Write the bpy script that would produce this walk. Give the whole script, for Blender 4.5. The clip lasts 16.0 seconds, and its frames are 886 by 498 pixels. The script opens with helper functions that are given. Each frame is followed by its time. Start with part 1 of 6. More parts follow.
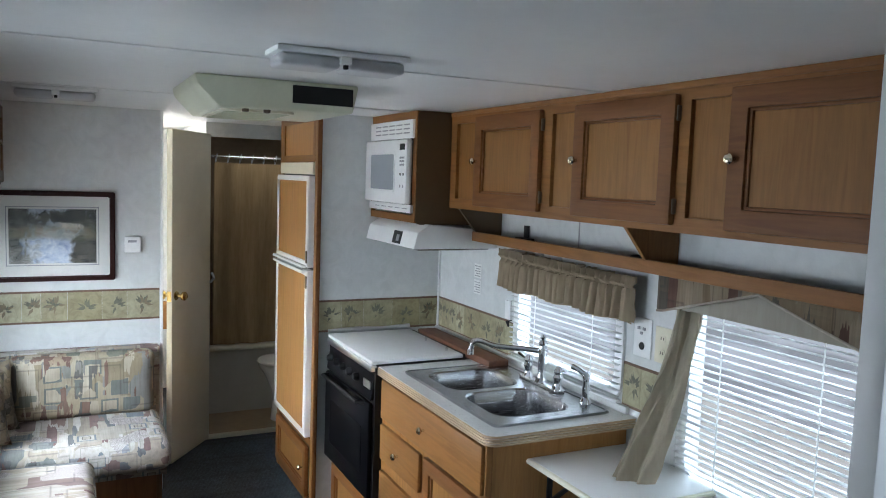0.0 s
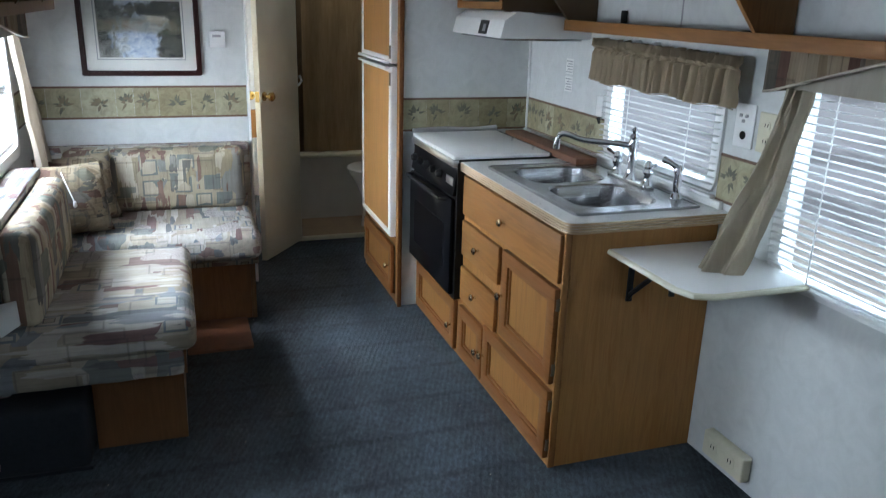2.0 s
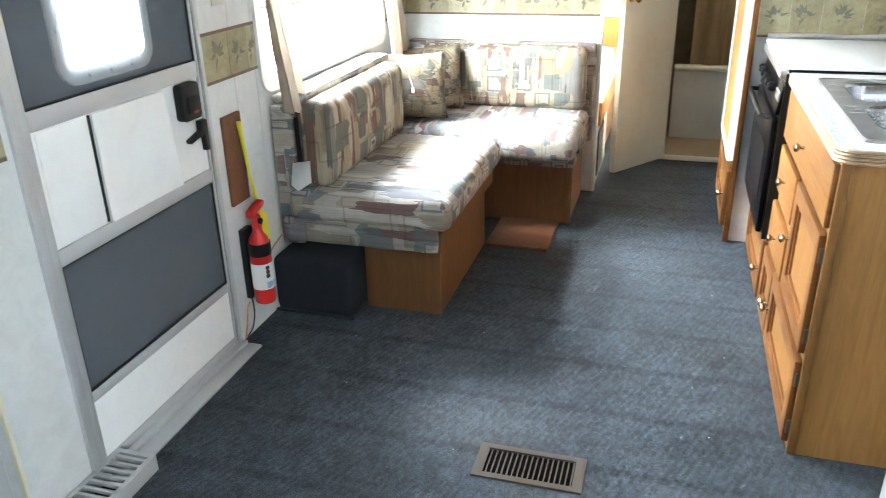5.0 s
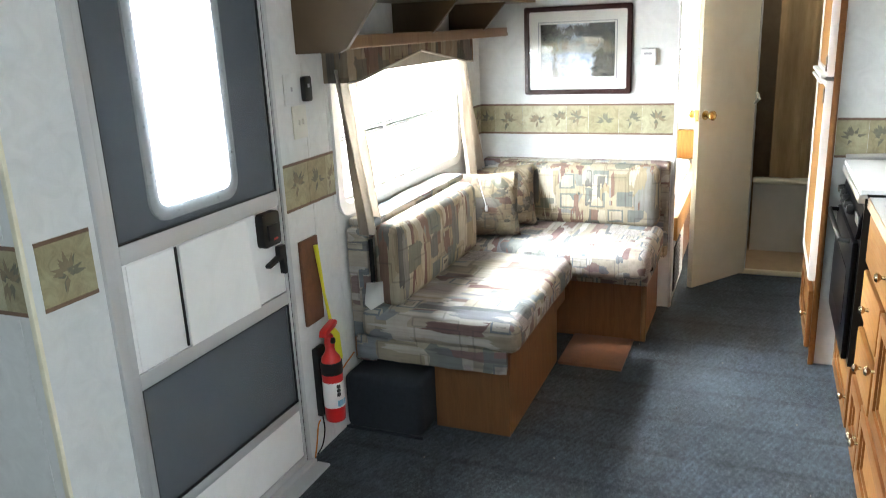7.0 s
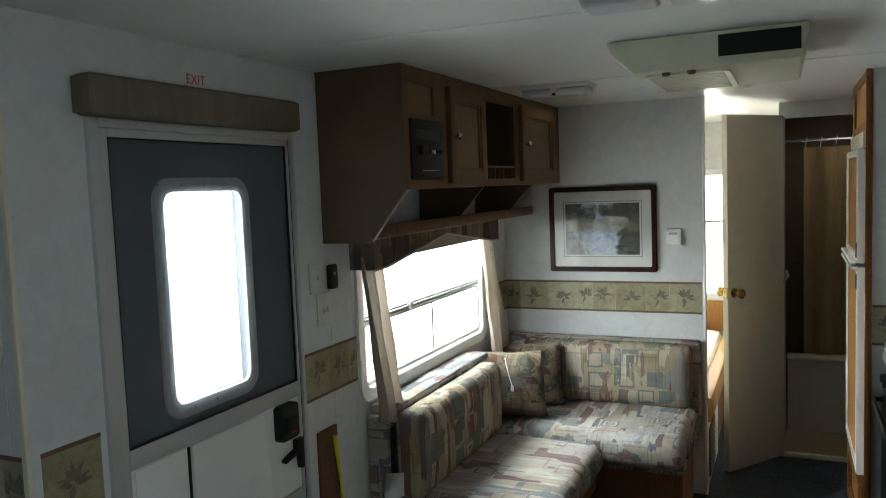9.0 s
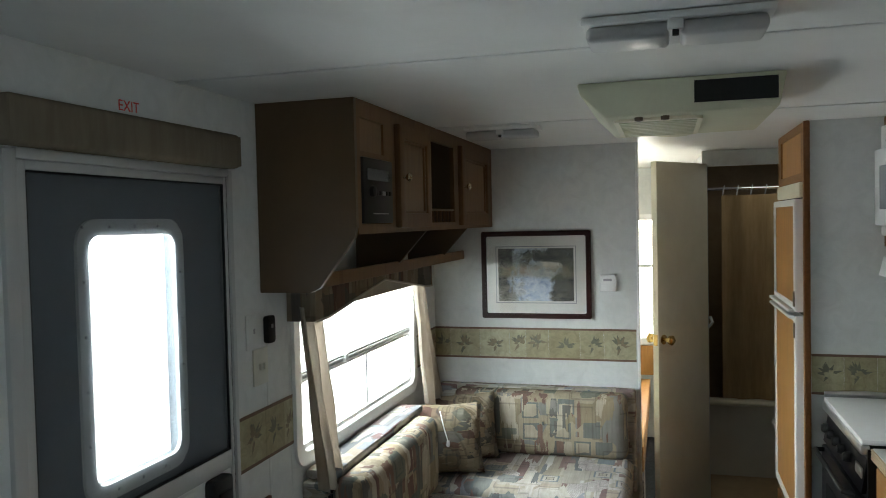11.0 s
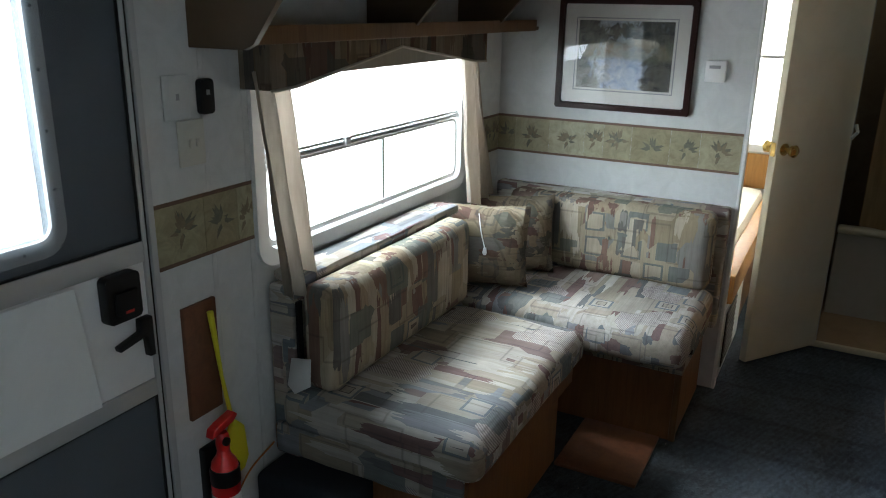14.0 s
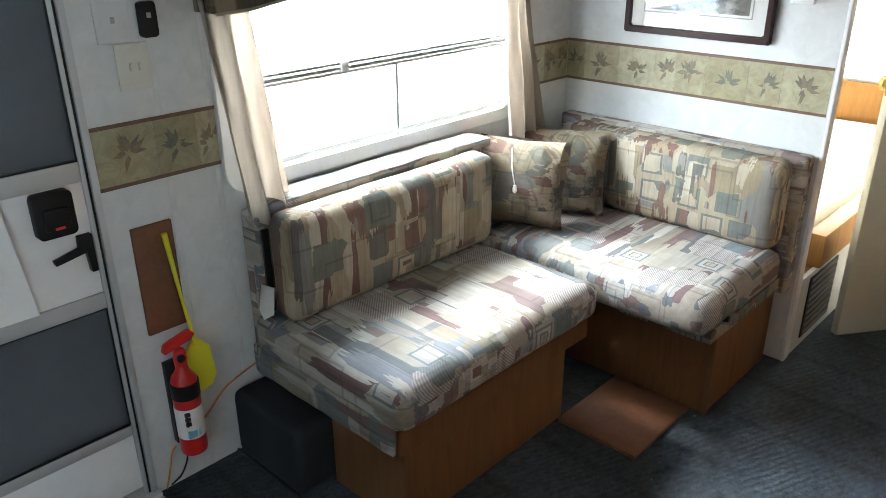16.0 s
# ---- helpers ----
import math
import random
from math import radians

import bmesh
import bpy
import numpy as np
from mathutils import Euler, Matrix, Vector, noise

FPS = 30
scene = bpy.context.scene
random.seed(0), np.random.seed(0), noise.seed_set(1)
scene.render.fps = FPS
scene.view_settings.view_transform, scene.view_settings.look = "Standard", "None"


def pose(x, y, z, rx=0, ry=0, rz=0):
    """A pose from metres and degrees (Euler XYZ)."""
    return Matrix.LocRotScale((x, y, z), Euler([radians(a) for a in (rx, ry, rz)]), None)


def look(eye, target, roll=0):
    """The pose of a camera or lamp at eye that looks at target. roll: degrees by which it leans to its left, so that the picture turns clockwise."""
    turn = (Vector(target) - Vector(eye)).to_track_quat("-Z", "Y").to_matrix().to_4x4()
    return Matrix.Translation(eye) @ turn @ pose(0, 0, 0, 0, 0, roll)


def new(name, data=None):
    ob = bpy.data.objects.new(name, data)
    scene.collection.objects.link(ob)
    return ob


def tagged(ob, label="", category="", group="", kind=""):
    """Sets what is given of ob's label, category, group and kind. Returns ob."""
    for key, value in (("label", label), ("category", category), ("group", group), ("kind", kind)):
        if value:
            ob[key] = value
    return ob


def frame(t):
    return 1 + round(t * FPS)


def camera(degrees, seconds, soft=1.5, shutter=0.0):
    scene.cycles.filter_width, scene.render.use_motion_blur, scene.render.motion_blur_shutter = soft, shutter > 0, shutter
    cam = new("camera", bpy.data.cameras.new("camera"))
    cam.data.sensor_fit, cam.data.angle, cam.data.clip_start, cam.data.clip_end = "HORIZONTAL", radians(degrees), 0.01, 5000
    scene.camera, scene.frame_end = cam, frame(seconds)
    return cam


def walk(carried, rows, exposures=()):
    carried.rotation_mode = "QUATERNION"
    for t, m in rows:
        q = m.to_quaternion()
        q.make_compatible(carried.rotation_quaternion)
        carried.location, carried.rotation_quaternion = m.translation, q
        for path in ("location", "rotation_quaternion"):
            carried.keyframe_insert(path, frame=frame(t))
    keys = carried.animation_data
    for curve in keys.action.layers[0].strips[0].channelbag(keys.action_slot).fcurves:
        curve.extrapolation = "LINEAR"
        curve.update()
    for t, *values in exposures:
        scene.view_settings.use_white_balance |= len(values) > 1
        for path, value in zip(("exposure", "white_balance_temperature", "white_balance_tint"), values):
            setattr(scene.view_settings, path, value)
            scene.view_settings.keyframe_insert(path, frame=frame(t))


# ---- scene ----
cam = camera(59.9, 16.0, soft=0.6, shutter=0.35)
PATH = [
    (0, (0.604, -0.141, 1.739), (1.485, 1.645, 1.556), 2.0),
    (0.5, (0.627, -0.115, 1.707), (1.468, 1.683, 1.464), 2.1),
    (1, (0.667, -0.087, 1.66), (1.438, 1.725, 1.315), 1.9),
    (1.5, (0.706, -0.07, 1.603), (1.399, 1.743, 1.122), 1.7),
    (2, (0.701, -0.097, 1.561), (1.327, 1.701, 0.947), 1.7),
    (2.5, (0.775, -0.101, 1.508), (1.306, 1.71, 0.845), 2.2),
    (3, (0.904, -0.082, 1.509), (1.312, 1.748, 0.814), 2.4),
    (3.5, (1.047, -0.05, 1.497), (1.325, 1.773, 0.724), 1.5),
    (4, (1.201, -0.014, 1.472), (1.224, 1.811, 0.654), 0.9),
    (4.5, (1.384, 0.009, 1.444), (1.057, 1.802, 0.62), -0.2),
    (4.7, (1.417, 0.011, 1.432), (0.985, 1.785, 0.617), -0.3),
    (6.8, (1.452, 0.03, 1.513), (0.717, 1.793, 0.919), -2.7),
    (7, (1.469, 0.028, 1.523), (0.723, 1.8, 0.973), -2.6),
    (7.5, (1.476, 0.045, 1.552), (0.705, 1.838, 1.115), -2.5),
    (8, (1.464, 0.073, 1.605), (0.678, 1.88, 1.261), -1.9),
    (8.5, (1.455, 0.089, 1.626), (0.649, 1.903, 1.38), -2.0),
    (9, (1.45, 0.095, 1.641), (0.63, 1.912, 1.479), -2.2),
    (9.2, (1.446, 0.104, 1.651), (0.619, 1.92, 1.513), -2.2),
    (11.3, (1.172, 0.235, 1.666), (0.667, 2.169, 1.597), -1.2),
    (11.5, (1.165, 0.255, 1.64), (0.69, 2.196, 1.544), -1.2),
    (12, (1.164, 0.347, 1.585), (0.734, 2.289, 1.373), -1.0),
    (12.5, (1.259, 0.483, 1.575), (0.629, 2.351, 1.238), -1.5),
    (13, (1.3, 0.625, 1.588), (0.447, 2.376, 1.133), -1.7),
    (13.5, (1.359, 0.717, 1.573), (0.549, 2.461, 1.022), -0.1),
    (14, (1.408, 0.937, 1.568), (0.525, 2.627, 0.963), 1.1),
    (14.5, (1.482, 1.093, 1.577), (0.513, 2.685, 0.854), 0.6),
    (15, (1.657, 1.176, 1.566), (0.576, 2.659, 0.772), -1.0),
    (15.5, (1.766, 1.292, 1.575), (0.598, 2.699, 0.766), -0.7),
    (16, (1.869, 1.435, 1.574), (0.603, 2.762, 0.777), -0.4),
]
walk(cam, [(t, look(eye, target, roll)) for t, eye, target, roll in PATH],
     [(0, 0.07, 5980, 11), (1.0, 0.02, 5930, 10), (2.0, -0.09, 5880, 10), (2.6, 0.55, 5940, 11), (3.0, 0.78, 6020, 11), (3.5, 1.08, 6080, 9), (4.7, 1.85, 6400, 10),
      (6.8, 1.55, 6580, 10), (7.2, 1.1, 6620, 10), (7.7, 0.44, 6620, 7), (8.5, -0.42, 6620, 5), (9.2, -0.58, 6620, 5), (11.3, -0.52, 6560, 5), (12.0, -0.85, 6460, 5),
      (13.0, -1.07, 6340, 6), (13.5, -1.13, 6240, 6), (14.0, -0.65, 6190, 7), (14.5, -0.33, 6220, 8), (15.0, 0.28, 6270, 9), (16.0, 0.62, 6290, 9)])

# ---- light ----
world = bpy.data.worlds.new("sky")
scene.world = world
world.use_nodes = True
wn = world.node_tree
sky = wn.nodes.new("ShaderNodeTexSky")
sky.sky_type, sky.sun_disc = "NISHITA", False
sky.sun_elevation, sky.sun_rotation = radians(52.6), radians(-99)
wn.links.new(sky.outputs[0], wn.nodes["Background"].inputs[0])
wn.nodes["Background"].inputs[1].default_value = 0.15


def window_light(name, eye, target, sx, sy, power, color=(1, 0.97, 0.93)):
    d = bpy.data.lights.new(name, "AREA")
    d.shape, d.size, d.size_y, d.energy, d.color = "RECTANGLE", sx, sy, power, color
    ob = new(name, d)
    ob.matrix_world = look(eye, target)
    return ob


window_light("daylight_window_left", (-0.32, 3.12, 1.64), (0.75, 3.12, 0.75), 1.35, 0.75, 122, (0.80, 0.92, 1.0))
window_light("daylight_entry_door", (-0.35, 1.76, 1.50), (0.6, 1.76, 1.1), 0.45, 0.65, 44, (0.82, 0.93, 1.0))
window_light("daylight_kitchen", (3.0, 2.42, 2.35), (2.42, 2.42, 1.15), 0.75, 0.6, 105, (0.72, 0.89, 1))
window_light("daylight_dinette", (3.0, 1.35, 2.35), (2.42, 1.35, 1.05), 0.8, 0.6, 145, (0.72, 0.89, 1))
window_light("daylight_bedroom", (0.6, 6.45, 1.5), (0.7, 5.2, 0.8), 1.0, 0.9, 60, (1, 0.96, 0.85))
# Added fill lamp outside an unseen front opening, brightens the post and entry door
window_light("fill_front_unseen", (2.75, -0.75, 1.4), (0.0, 0.9, 0.9), 0.9, 0.6, 28, (0.80, 0.92, 1))
# Fill lamp added below the closed ceiling to brighten the dark bathroom
window_light("fill_bath_added", (1.85, 5.12, 2.034), (1.85, 5.12, 0), 0.34, 0.34, 1.0, (1, 0.97, 0.9))
sun_data = bpy.data.lights.new("sun", "SUN")
sun_data.energy, sun_data.angle, sun_data.color = 3.3, radians(11), (1, 0.97, 0.92)
sun = new("sun", sun_data)
sun.matrix_world = look((-4, -0.6, 5.3), (0, 0, 0))


def backdrop(name, x0, x1, y0, y1, glow, tint, height=4.5):
    """A plain bright outdoor distance beyond a window."""
    me = bpy.data.meshes.new(name)
    me.from_pydata([(x0, y0, -0.7), (x1, y1, -0.7), (x1, y1, height), (x0, y0, height)], [], [(0, 1, 2, 3)])
    m = bpy.data.materials.new(name)
    m.use_nodes = True
    t = m.node_tree
    t.nodes.remove(t.nodes["Principled BSDF"])
    e = t.nodes.new("ShaderNodeEmission")
    n = t.nodes.new("ShaderNodeTexNoise")
    n.inputs["Scale"].default_value, n.inputs["Detail"].default_value = 1.6, 5.0
    far = t.nodes.new("ShaderNodeMapping")
    far.inputs["Scale"].default_value = (0.35, 0.35, 2.6)
    t.links.new(t.nodes.new("ShaderNodeTexCoord").outputs["Object"], far.inputs["Vector"])
    t.links.new(far.outputs[0], n.inputs["Vector"])
    r = t.nodes.new("ShaderNodeValToRGB")
    r.color_ramp.elements[0].position, r.color_ramp.elements[0].color = 0.40, (*[0.62 * k for k in tint], 1)
    r.color_ramp.elements[1].position, r.color_ramp.elements[1].color = 0.50, (*tint, 1)
    e.inputs["Strength"].default_value = glow
    t.links.new(n.outputs["Fac"], r.inputs[0])
    t.links.new(r.outputs[0], e.inputs["Color"])
    t.links.new(e.outputs[0], t.nodes["Material Output"].inputs[0])
    me.materials.append(m)
    tagged(new(name, me), "pale overexposed daylight haze outside the windows", "backdrop", "", "structure")


backdrop("backdrop_left", -2.4, -2.4, -3.0, 18.0, 8.0, (0.95, 0.98, 1.0), 3.0)
backdrop("backdrop_right", 7.4, 7.4, -5.0, 14.0, 0.48, (0.90, 0.95, 1.0))
backdrop("backdrop_rear", -2.3, 2.2, 9.0, 9.0, 7.0, (1.0, 0.98, 0.92))

# ---- materials ----


def mat(name, color, rough=0.6, metal=0.0, spec=0.5):
    m = bpy.data.materials.new(name)
    m.use_nodes = True
    b = m.node_tree.nodes["Principled BSDF"]
    b.inputs["Base Color"].default_value = (*color, 1)
    b.inputs["Roughness"].default_value = rough
    b.inputs["Metallic"].default_value = metal
    b.inputs["Specular IOR Level"].default_value = spec
    return m


class Nodes:
    def __init__(self, m):
        self.t = m.node_tree
        self.b = self.t.nodes["Principled BSDF"]
        self.co = self.t.nodes.new("ShaderNodeTexCoord").outputs["Object"]

    def put(self, kind, **kw):
        n = self.t.nodes.new(kind)
        for k, v in kw.items():
            n.inputs[k].default_value = v
        return n

    def link(self, a, b):
        self.t.links.new(a, b)

    def mapped(self, scale, rot=(0, 0, 0)):
        n = self.t.nodes.new("ShaderNodeMapping")
        n.inputs["Scale"].default_value = scale
        n.inputs["Rotation"].default_value = rot
        self.link(self.co, n.inputs["Vector"])
        return n.outputs[0]

    def noise(self, vec, scale, detail=4, rough=0.6, dist=0.0):
        n = self.put("ShaderNodeTexNoise", Scale=scale, Detail=detail, Roughness=rough, Distortion=dist)
        self.link(vec, n.inputs["Vector"])
        return n.outputs["Fac"]

    def ramp(self, fac, stops, constant=False):
        n = self.t.nodes.new("ShaderNodeValToRGB")
        if constant:
            n.color_ramp.interpolation = "CONSTANT"
        e = n.color_ramp.elements
        while len(e) < len(stops):
            e.new(0.5)
        for k, (p, c) in enumerate(stops):
            e[k].position, e[k].color = p, (*c, 1)
        self.link(fac, n.inputs[0])
        return n.outputs[0]

    def mix(self, a, b, fac, mode="MIX"):
        n = self.t.nodes.new("ShaderNodeMix")
        n.data_type, n.blend_type = "RGBA", mode
        for sock, v in ((n.inputs[0], fac), (n.inputs[6], a), (n.inputs[7], b)):
            if isinstance(v, bpy.types.NodeSocket):
                self.link(v, sock)
            else:
                sock.default_value = v if isinstance(v, float) else (*v, 1)
        return n.outputs[2]

    def bump(self, height, strength, distance=0.002):
        n = self.put("ShaderNodeBump", Strength=strength, Distance=distance)
        self.link(height, n.inputs["Height"])
        self.link(n.outputs[0], self.b.inputs["Normal"])

    def color(self, c):
        self.link(c, self.b.inputs["Base Color"])

    def rough(self, fac, lo, hi):
        n = self.t.nodes.new("ShaderNodeMapRange")
        n.inputs["To Min"].default_value, n.inputs["To Max"].default_value = lo, hi
        self.link(fac, n.inputs["Value"])
        self.link(n.outputs[0], self.b.inputs["Roughness"])


def mottled(name, c1, c2, scale=7, rough=0.6, bump=0.15, fine=160):
    m = mat(name, c1, rough)
    n = Nodes(m)
    f = n.noise(n.co, scale, 6, 0.65, 0.8)
    n.color(n.ramp(f, [(0.32, c2), (0.62, c1)]))
    g = n.noise(n.co, fine, 3)
    n.bump(g, bump, 0.001)
    n.rough(f, rough - 0.08, rough + 0.12)
    return m


def wood(name, light, dark, along="z", rough=0.4):
    m = mat(name, light, rough, 0, 0.22)
    n = Nodes(m)
    s = {"z": (14, 14, 1.1), "y": (14, 1.1, 14), "x": (1.1, 14, 14)}[along]
    v = n.mapped(s)
    growth = n.noise(n.mapped(tuple(0.36 * k for k in s)), 1.1, 3.0, 0.5, 0.9)
    lines = n.t.nodes.new("ShaderNodeMath")
    lines.operation = "MULTIPLY"
    n.link(growth, lines.inputs[0])
    lines.inputs[1].default_value = 40.0
    wave = n.t.nodes.new("ShaderNodeMath")
    wave.operation = "SINE"
    n.link(lines.outputs[0], wave.inputs[0])
    rings = n.noise(v, 1.6, 4, 0.55, 1.6)
    fine = n.noise(n.mapped(tuple(k * 4 if k > 2 else k * 3.5 for k in s)), 2.0, 4, 0.75, 0.4)
    c = n.ramp(rings, [(0.30, dark), (0.48, light), (0.62, tuple(0.86 * k for k in light)), (0.72, light)])
    c = n.mix(c, n.ramp(wave.outputs[0], [(0.0, (1, 1, 1)), (0.45, (1, 1, 1)), (1.0, (0.66, 0.60, 0.54))]), 0.20, "MULTIPLY")
    c = n.mix(c, n.ramp(fine, [(0.35, (0.72, 0.66, 0.60)), (0.58, (1, 1, 1))]), 0.28, "MULTIPLY")
    n.color(c)
    n.rough(fine, rough - 0.05, rough + 0.2)
    n.bump(fine, 0.12, 0.001)
    return m


WALL = mottled("wall_vinyl", (0.655, 0.665, 0.655), (0.575, 0.585, 0.575), 14, 0.5, 0.2)
CEIL = mottled("ceiling_vinyl", (0.80, 0.80, 0.79), (0.75, 0.75, 0.74), 4, 0.35, 0.1)
OAK = wood("oak_upright", (0.285, 0.132, 0.040), (0.215, 0.092, 0.025))
OAKH = wood("oak_lengthwise", (0.240, 0.106, 0.030), (0.184, 0.075, 0.019), "y")
OAKP = wood("oak_panel", (0.42, 0.212, 0.066), (0.355, 0.165, 0.046))
OAKDOOR = wood("oak_door_panel", (0.238, 0.112, 0.031), (0.195, 0.086, 0.022))
OAKR = wood("oak_reddish", (0.168, 0.066, 0.018), (0.124, 0.044, 0.012), "y")
# Oak panel colour lowered to hold the shade on the left wall cabinet
BROWNOAKP_SHADED = wood("brown_oak_panel_shaded", (0.215, 0.135, 0.075), (0.175, 0.105, 0.056))
BENCHWOOD = wood("bench_panel", (0.215, 0.102, 0.042), (0.17, 0.076, 0.031))
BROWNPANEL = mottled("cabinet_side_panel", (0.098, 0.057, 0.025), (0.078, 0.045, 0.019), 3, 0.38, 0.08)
# Brown oak, darkened in colour for the left cabinet's shade
LEFTWOOD = wood("brown_oak_shaded", (0.175, 0.095, 0.043), (0.135, 0.068, 0.029))
WHITE = mottled("white_plastic", (0.84, 0.84, 0.83), (0.80, 0.80, 0.79), 12, 0.35, 0.03)
PAPER = mottled("paper_sheet", (0.82, 0.82, 0.80), (0.77, 0.77, 0.75), 6, 0.8, 0.05)
CREAM = mottled("cream_plastic", (0.62, 0.62, 0.47), (0.56, 0.56, 0.42), 5, 0.4, 0.05)
IVORY = mottled("ivory_plastic", (0.72, 0.68, 0.53), (0.66, 0.62, 0.47), 14, 0.35, 0.03)
DOORM = mottled("cream_door_skin", (0.66, 0.63, 0.52), (0.61, 0.58, 0.47), 6, 0.45, 0.12)
LAMINATE = mottled("laminate_speckled", (0.72, 0.72, 0.70), (0.62, 0.62, 0.60), 120, 0.28, 0.03)
TABLETOP = mottled("white_laminate", (0.82, 0.81, 0.79), (0.79, 0.78, 0.76), 5, 0.3, 0.02)
ENAMEL = mat("black_enamel", (0.004, 0.004, 0.005), 0.3, 0, 0.06)
BLACK = mat("black_plastic", (0.010, 0.010, 0.010), 0.45, 0, 0.3)
DARKGLASS = mat("dark_glass", (0.035, 0.04, 0.045), 0.12)
CHROME = mat("chrome", (0.80, 0.81, 0.83), 0.09, 1.0)
BRASS = mat("brass", (0.55, 0.38, 0.14), 0.22, 1.0)
NICKEL = mat("knob_metal", (0.62, 0.55, 0.42), 0.2, 1.0)
HINGE = mat("hinge_metal", (0.13, 0.10, 0.07), 0.35, 0.6)
RED = mat("red_paint", (0.55, 0.015, 0.015), 0.3)
YELLOW = mat("yellow_plastic", (0.72, 0.66, 0.03), 0.45)
ORANGE = mat("orange_cable", (0.55, 0.20, 0.05), 0.5)
PORCELAIN = mat("porcelain", (0.78, 0.77, 0.74), 0.12)
TUB = mottled("tub_plastic", (0.62, 0.60, 0.54), (0.57, 0.55, 0.49), 5, 0.3, 0.02)
LINO = mottled("bath_linoleum", (0.40, 0.29, 0.17), (0.33, 0.23, 0.13), 10, 0.4, 0.05)
FRAMEW = wood("mahogany_frame", (0.034, 0.010, 0.009), (0.022, 0.006, 0.006), "z", 0.25)
MATB = mottled("mount_board", (0.80, 0.78, 0.73), (0.76, 0.74, 0.69), 40, 0.7, 0.03)
CORK = mottled("brown_board", (0.155, 0.060, 0.026), (0.105, 0.038, 0.016), 30, 0.6, 0.2)
INK = mat("dark_ink", (0.03, 0.03, 0.03), 0.6)
BLUELABEL = mat("blue_label", (0.25, 0.55, 0.68), 0.5)
SIGNRED = mat("sign_red", (0.62, 0.04, 0.03), 0.5)
GREYBAR = mat("grey_print", (0.35, 0.35, 0.36), 0.7)
SKIRT = mottled("dark_blue_carpet", (0.020, 0.024, 0.033), (0.013, 0.016, 0.022), 60, 0.95, 0.6, 400)
FOIL = mat("foil", (0.72, 0.72, 0.73), 0.3, 1.0)
MATTRESS = mottled("bed_sheet", (0.78, 0.74, 0.62), (0.72, 0.68, 0.55), 5, 0.8, 0.1)

STEEL = mat("brushed_steel", (0.40, 0.40, 0.41), 0.22, 1.0)
_n = Nodes(STEEL)
_f = _n.noise(_n.mapped((6, 260, 260)), 1.0, 2)
_n.rough(_f, 0.16, 0.34)
_n.bump(_f, 0.05, 0.0005)
ALU = mat("aluminium", (0.50, 0.51, 0.51), 0.4, 0.35)
_n = Nodes(ALU)
_f = _n.noise(_n.mapped((200, 200, 8)), 1.0, 3)
_n.rough(_f, 0.3, 0.52)

CARPET = mat("blue_grey_carpet", (0.05, 0.06, 0.075), 0.95, 0, 0.1)
_n = Nodes(CARPET)
_w = _n.put("ShaderNodeTexWave", Scale=17.0, Distortion=3.2, Detail=3.0)
_w.wave_profile = "SIN"
_n.link(_n.mapped((1, 0.55, 1), (0, 0, radians(38))), _w.inputs["Vector"])
_s = _n.noise(_n.co, 2.2, 5, 0.6)
_g = _n.noise(_n.co, 320, 2, 0.8)
_c = _n.ramp(_w.outputs["Fac"], [(0.0, (0.060, 0.071, 0.086)), (1.0, (0.069, 0.083, 0.101))])
_c = _n.mix(_c, _n.ramp(_g, [(0.35, (0.30, 0.30, 0.30)), (0.65, (1.42, 1.40, 1.36))]), 0.85, "MULTIPLY")
_m = _n.noise(_n.mapped((1, 0.6, 1)), 60, 3, 0.7)
_c = _n.mix(_c, _n.ramp(_m, [(0.36, (0.68, 0.67, 0.64)), (0.62, (1.18, 1.18, 1.18))]), 0.8, "MULTIPLY")
_c = _n.mix(_c, _n.ramp(_s, [(0.35, (0.66, 0.64, 0.60)), (0.65, (1.12, 1.12, 1.12))]), 0.9, "MULTIPLY")
# faint cross ridges where the boards below meet, their shade painted as dark lines
_d = _n.put("ShaderNodeTexWave", Scale=1.16, Distortion=0.35, Detail=2.0)
_d.bands_direction = "Y"
_n.link(_n.co, _d.inputs["Vector"])
_c = _n.mix(_c, _n.ramp(_d.outputs["Fac"], [(0.0, (1, 1, 1)), (0.93, (1, 1, 1)), (0.99, (0.74, 0.73, 0.71))]), 0.7, "MULTIPLY")
_n.color(_c)
_k = _n.noise(_n.mapped((1, 1, 1)), 75, 2, 0.6)
_b = _n.mix(_n.mix(_w.outputs["Fac"], _n.ramp(_k, [(0.35, (0, 0, 0)), (0.65, (1, 1, 1))]), 0.95, "MULTIPLY"), _m, 0.6)
_n.bump(_b, 0.75, 0.004)


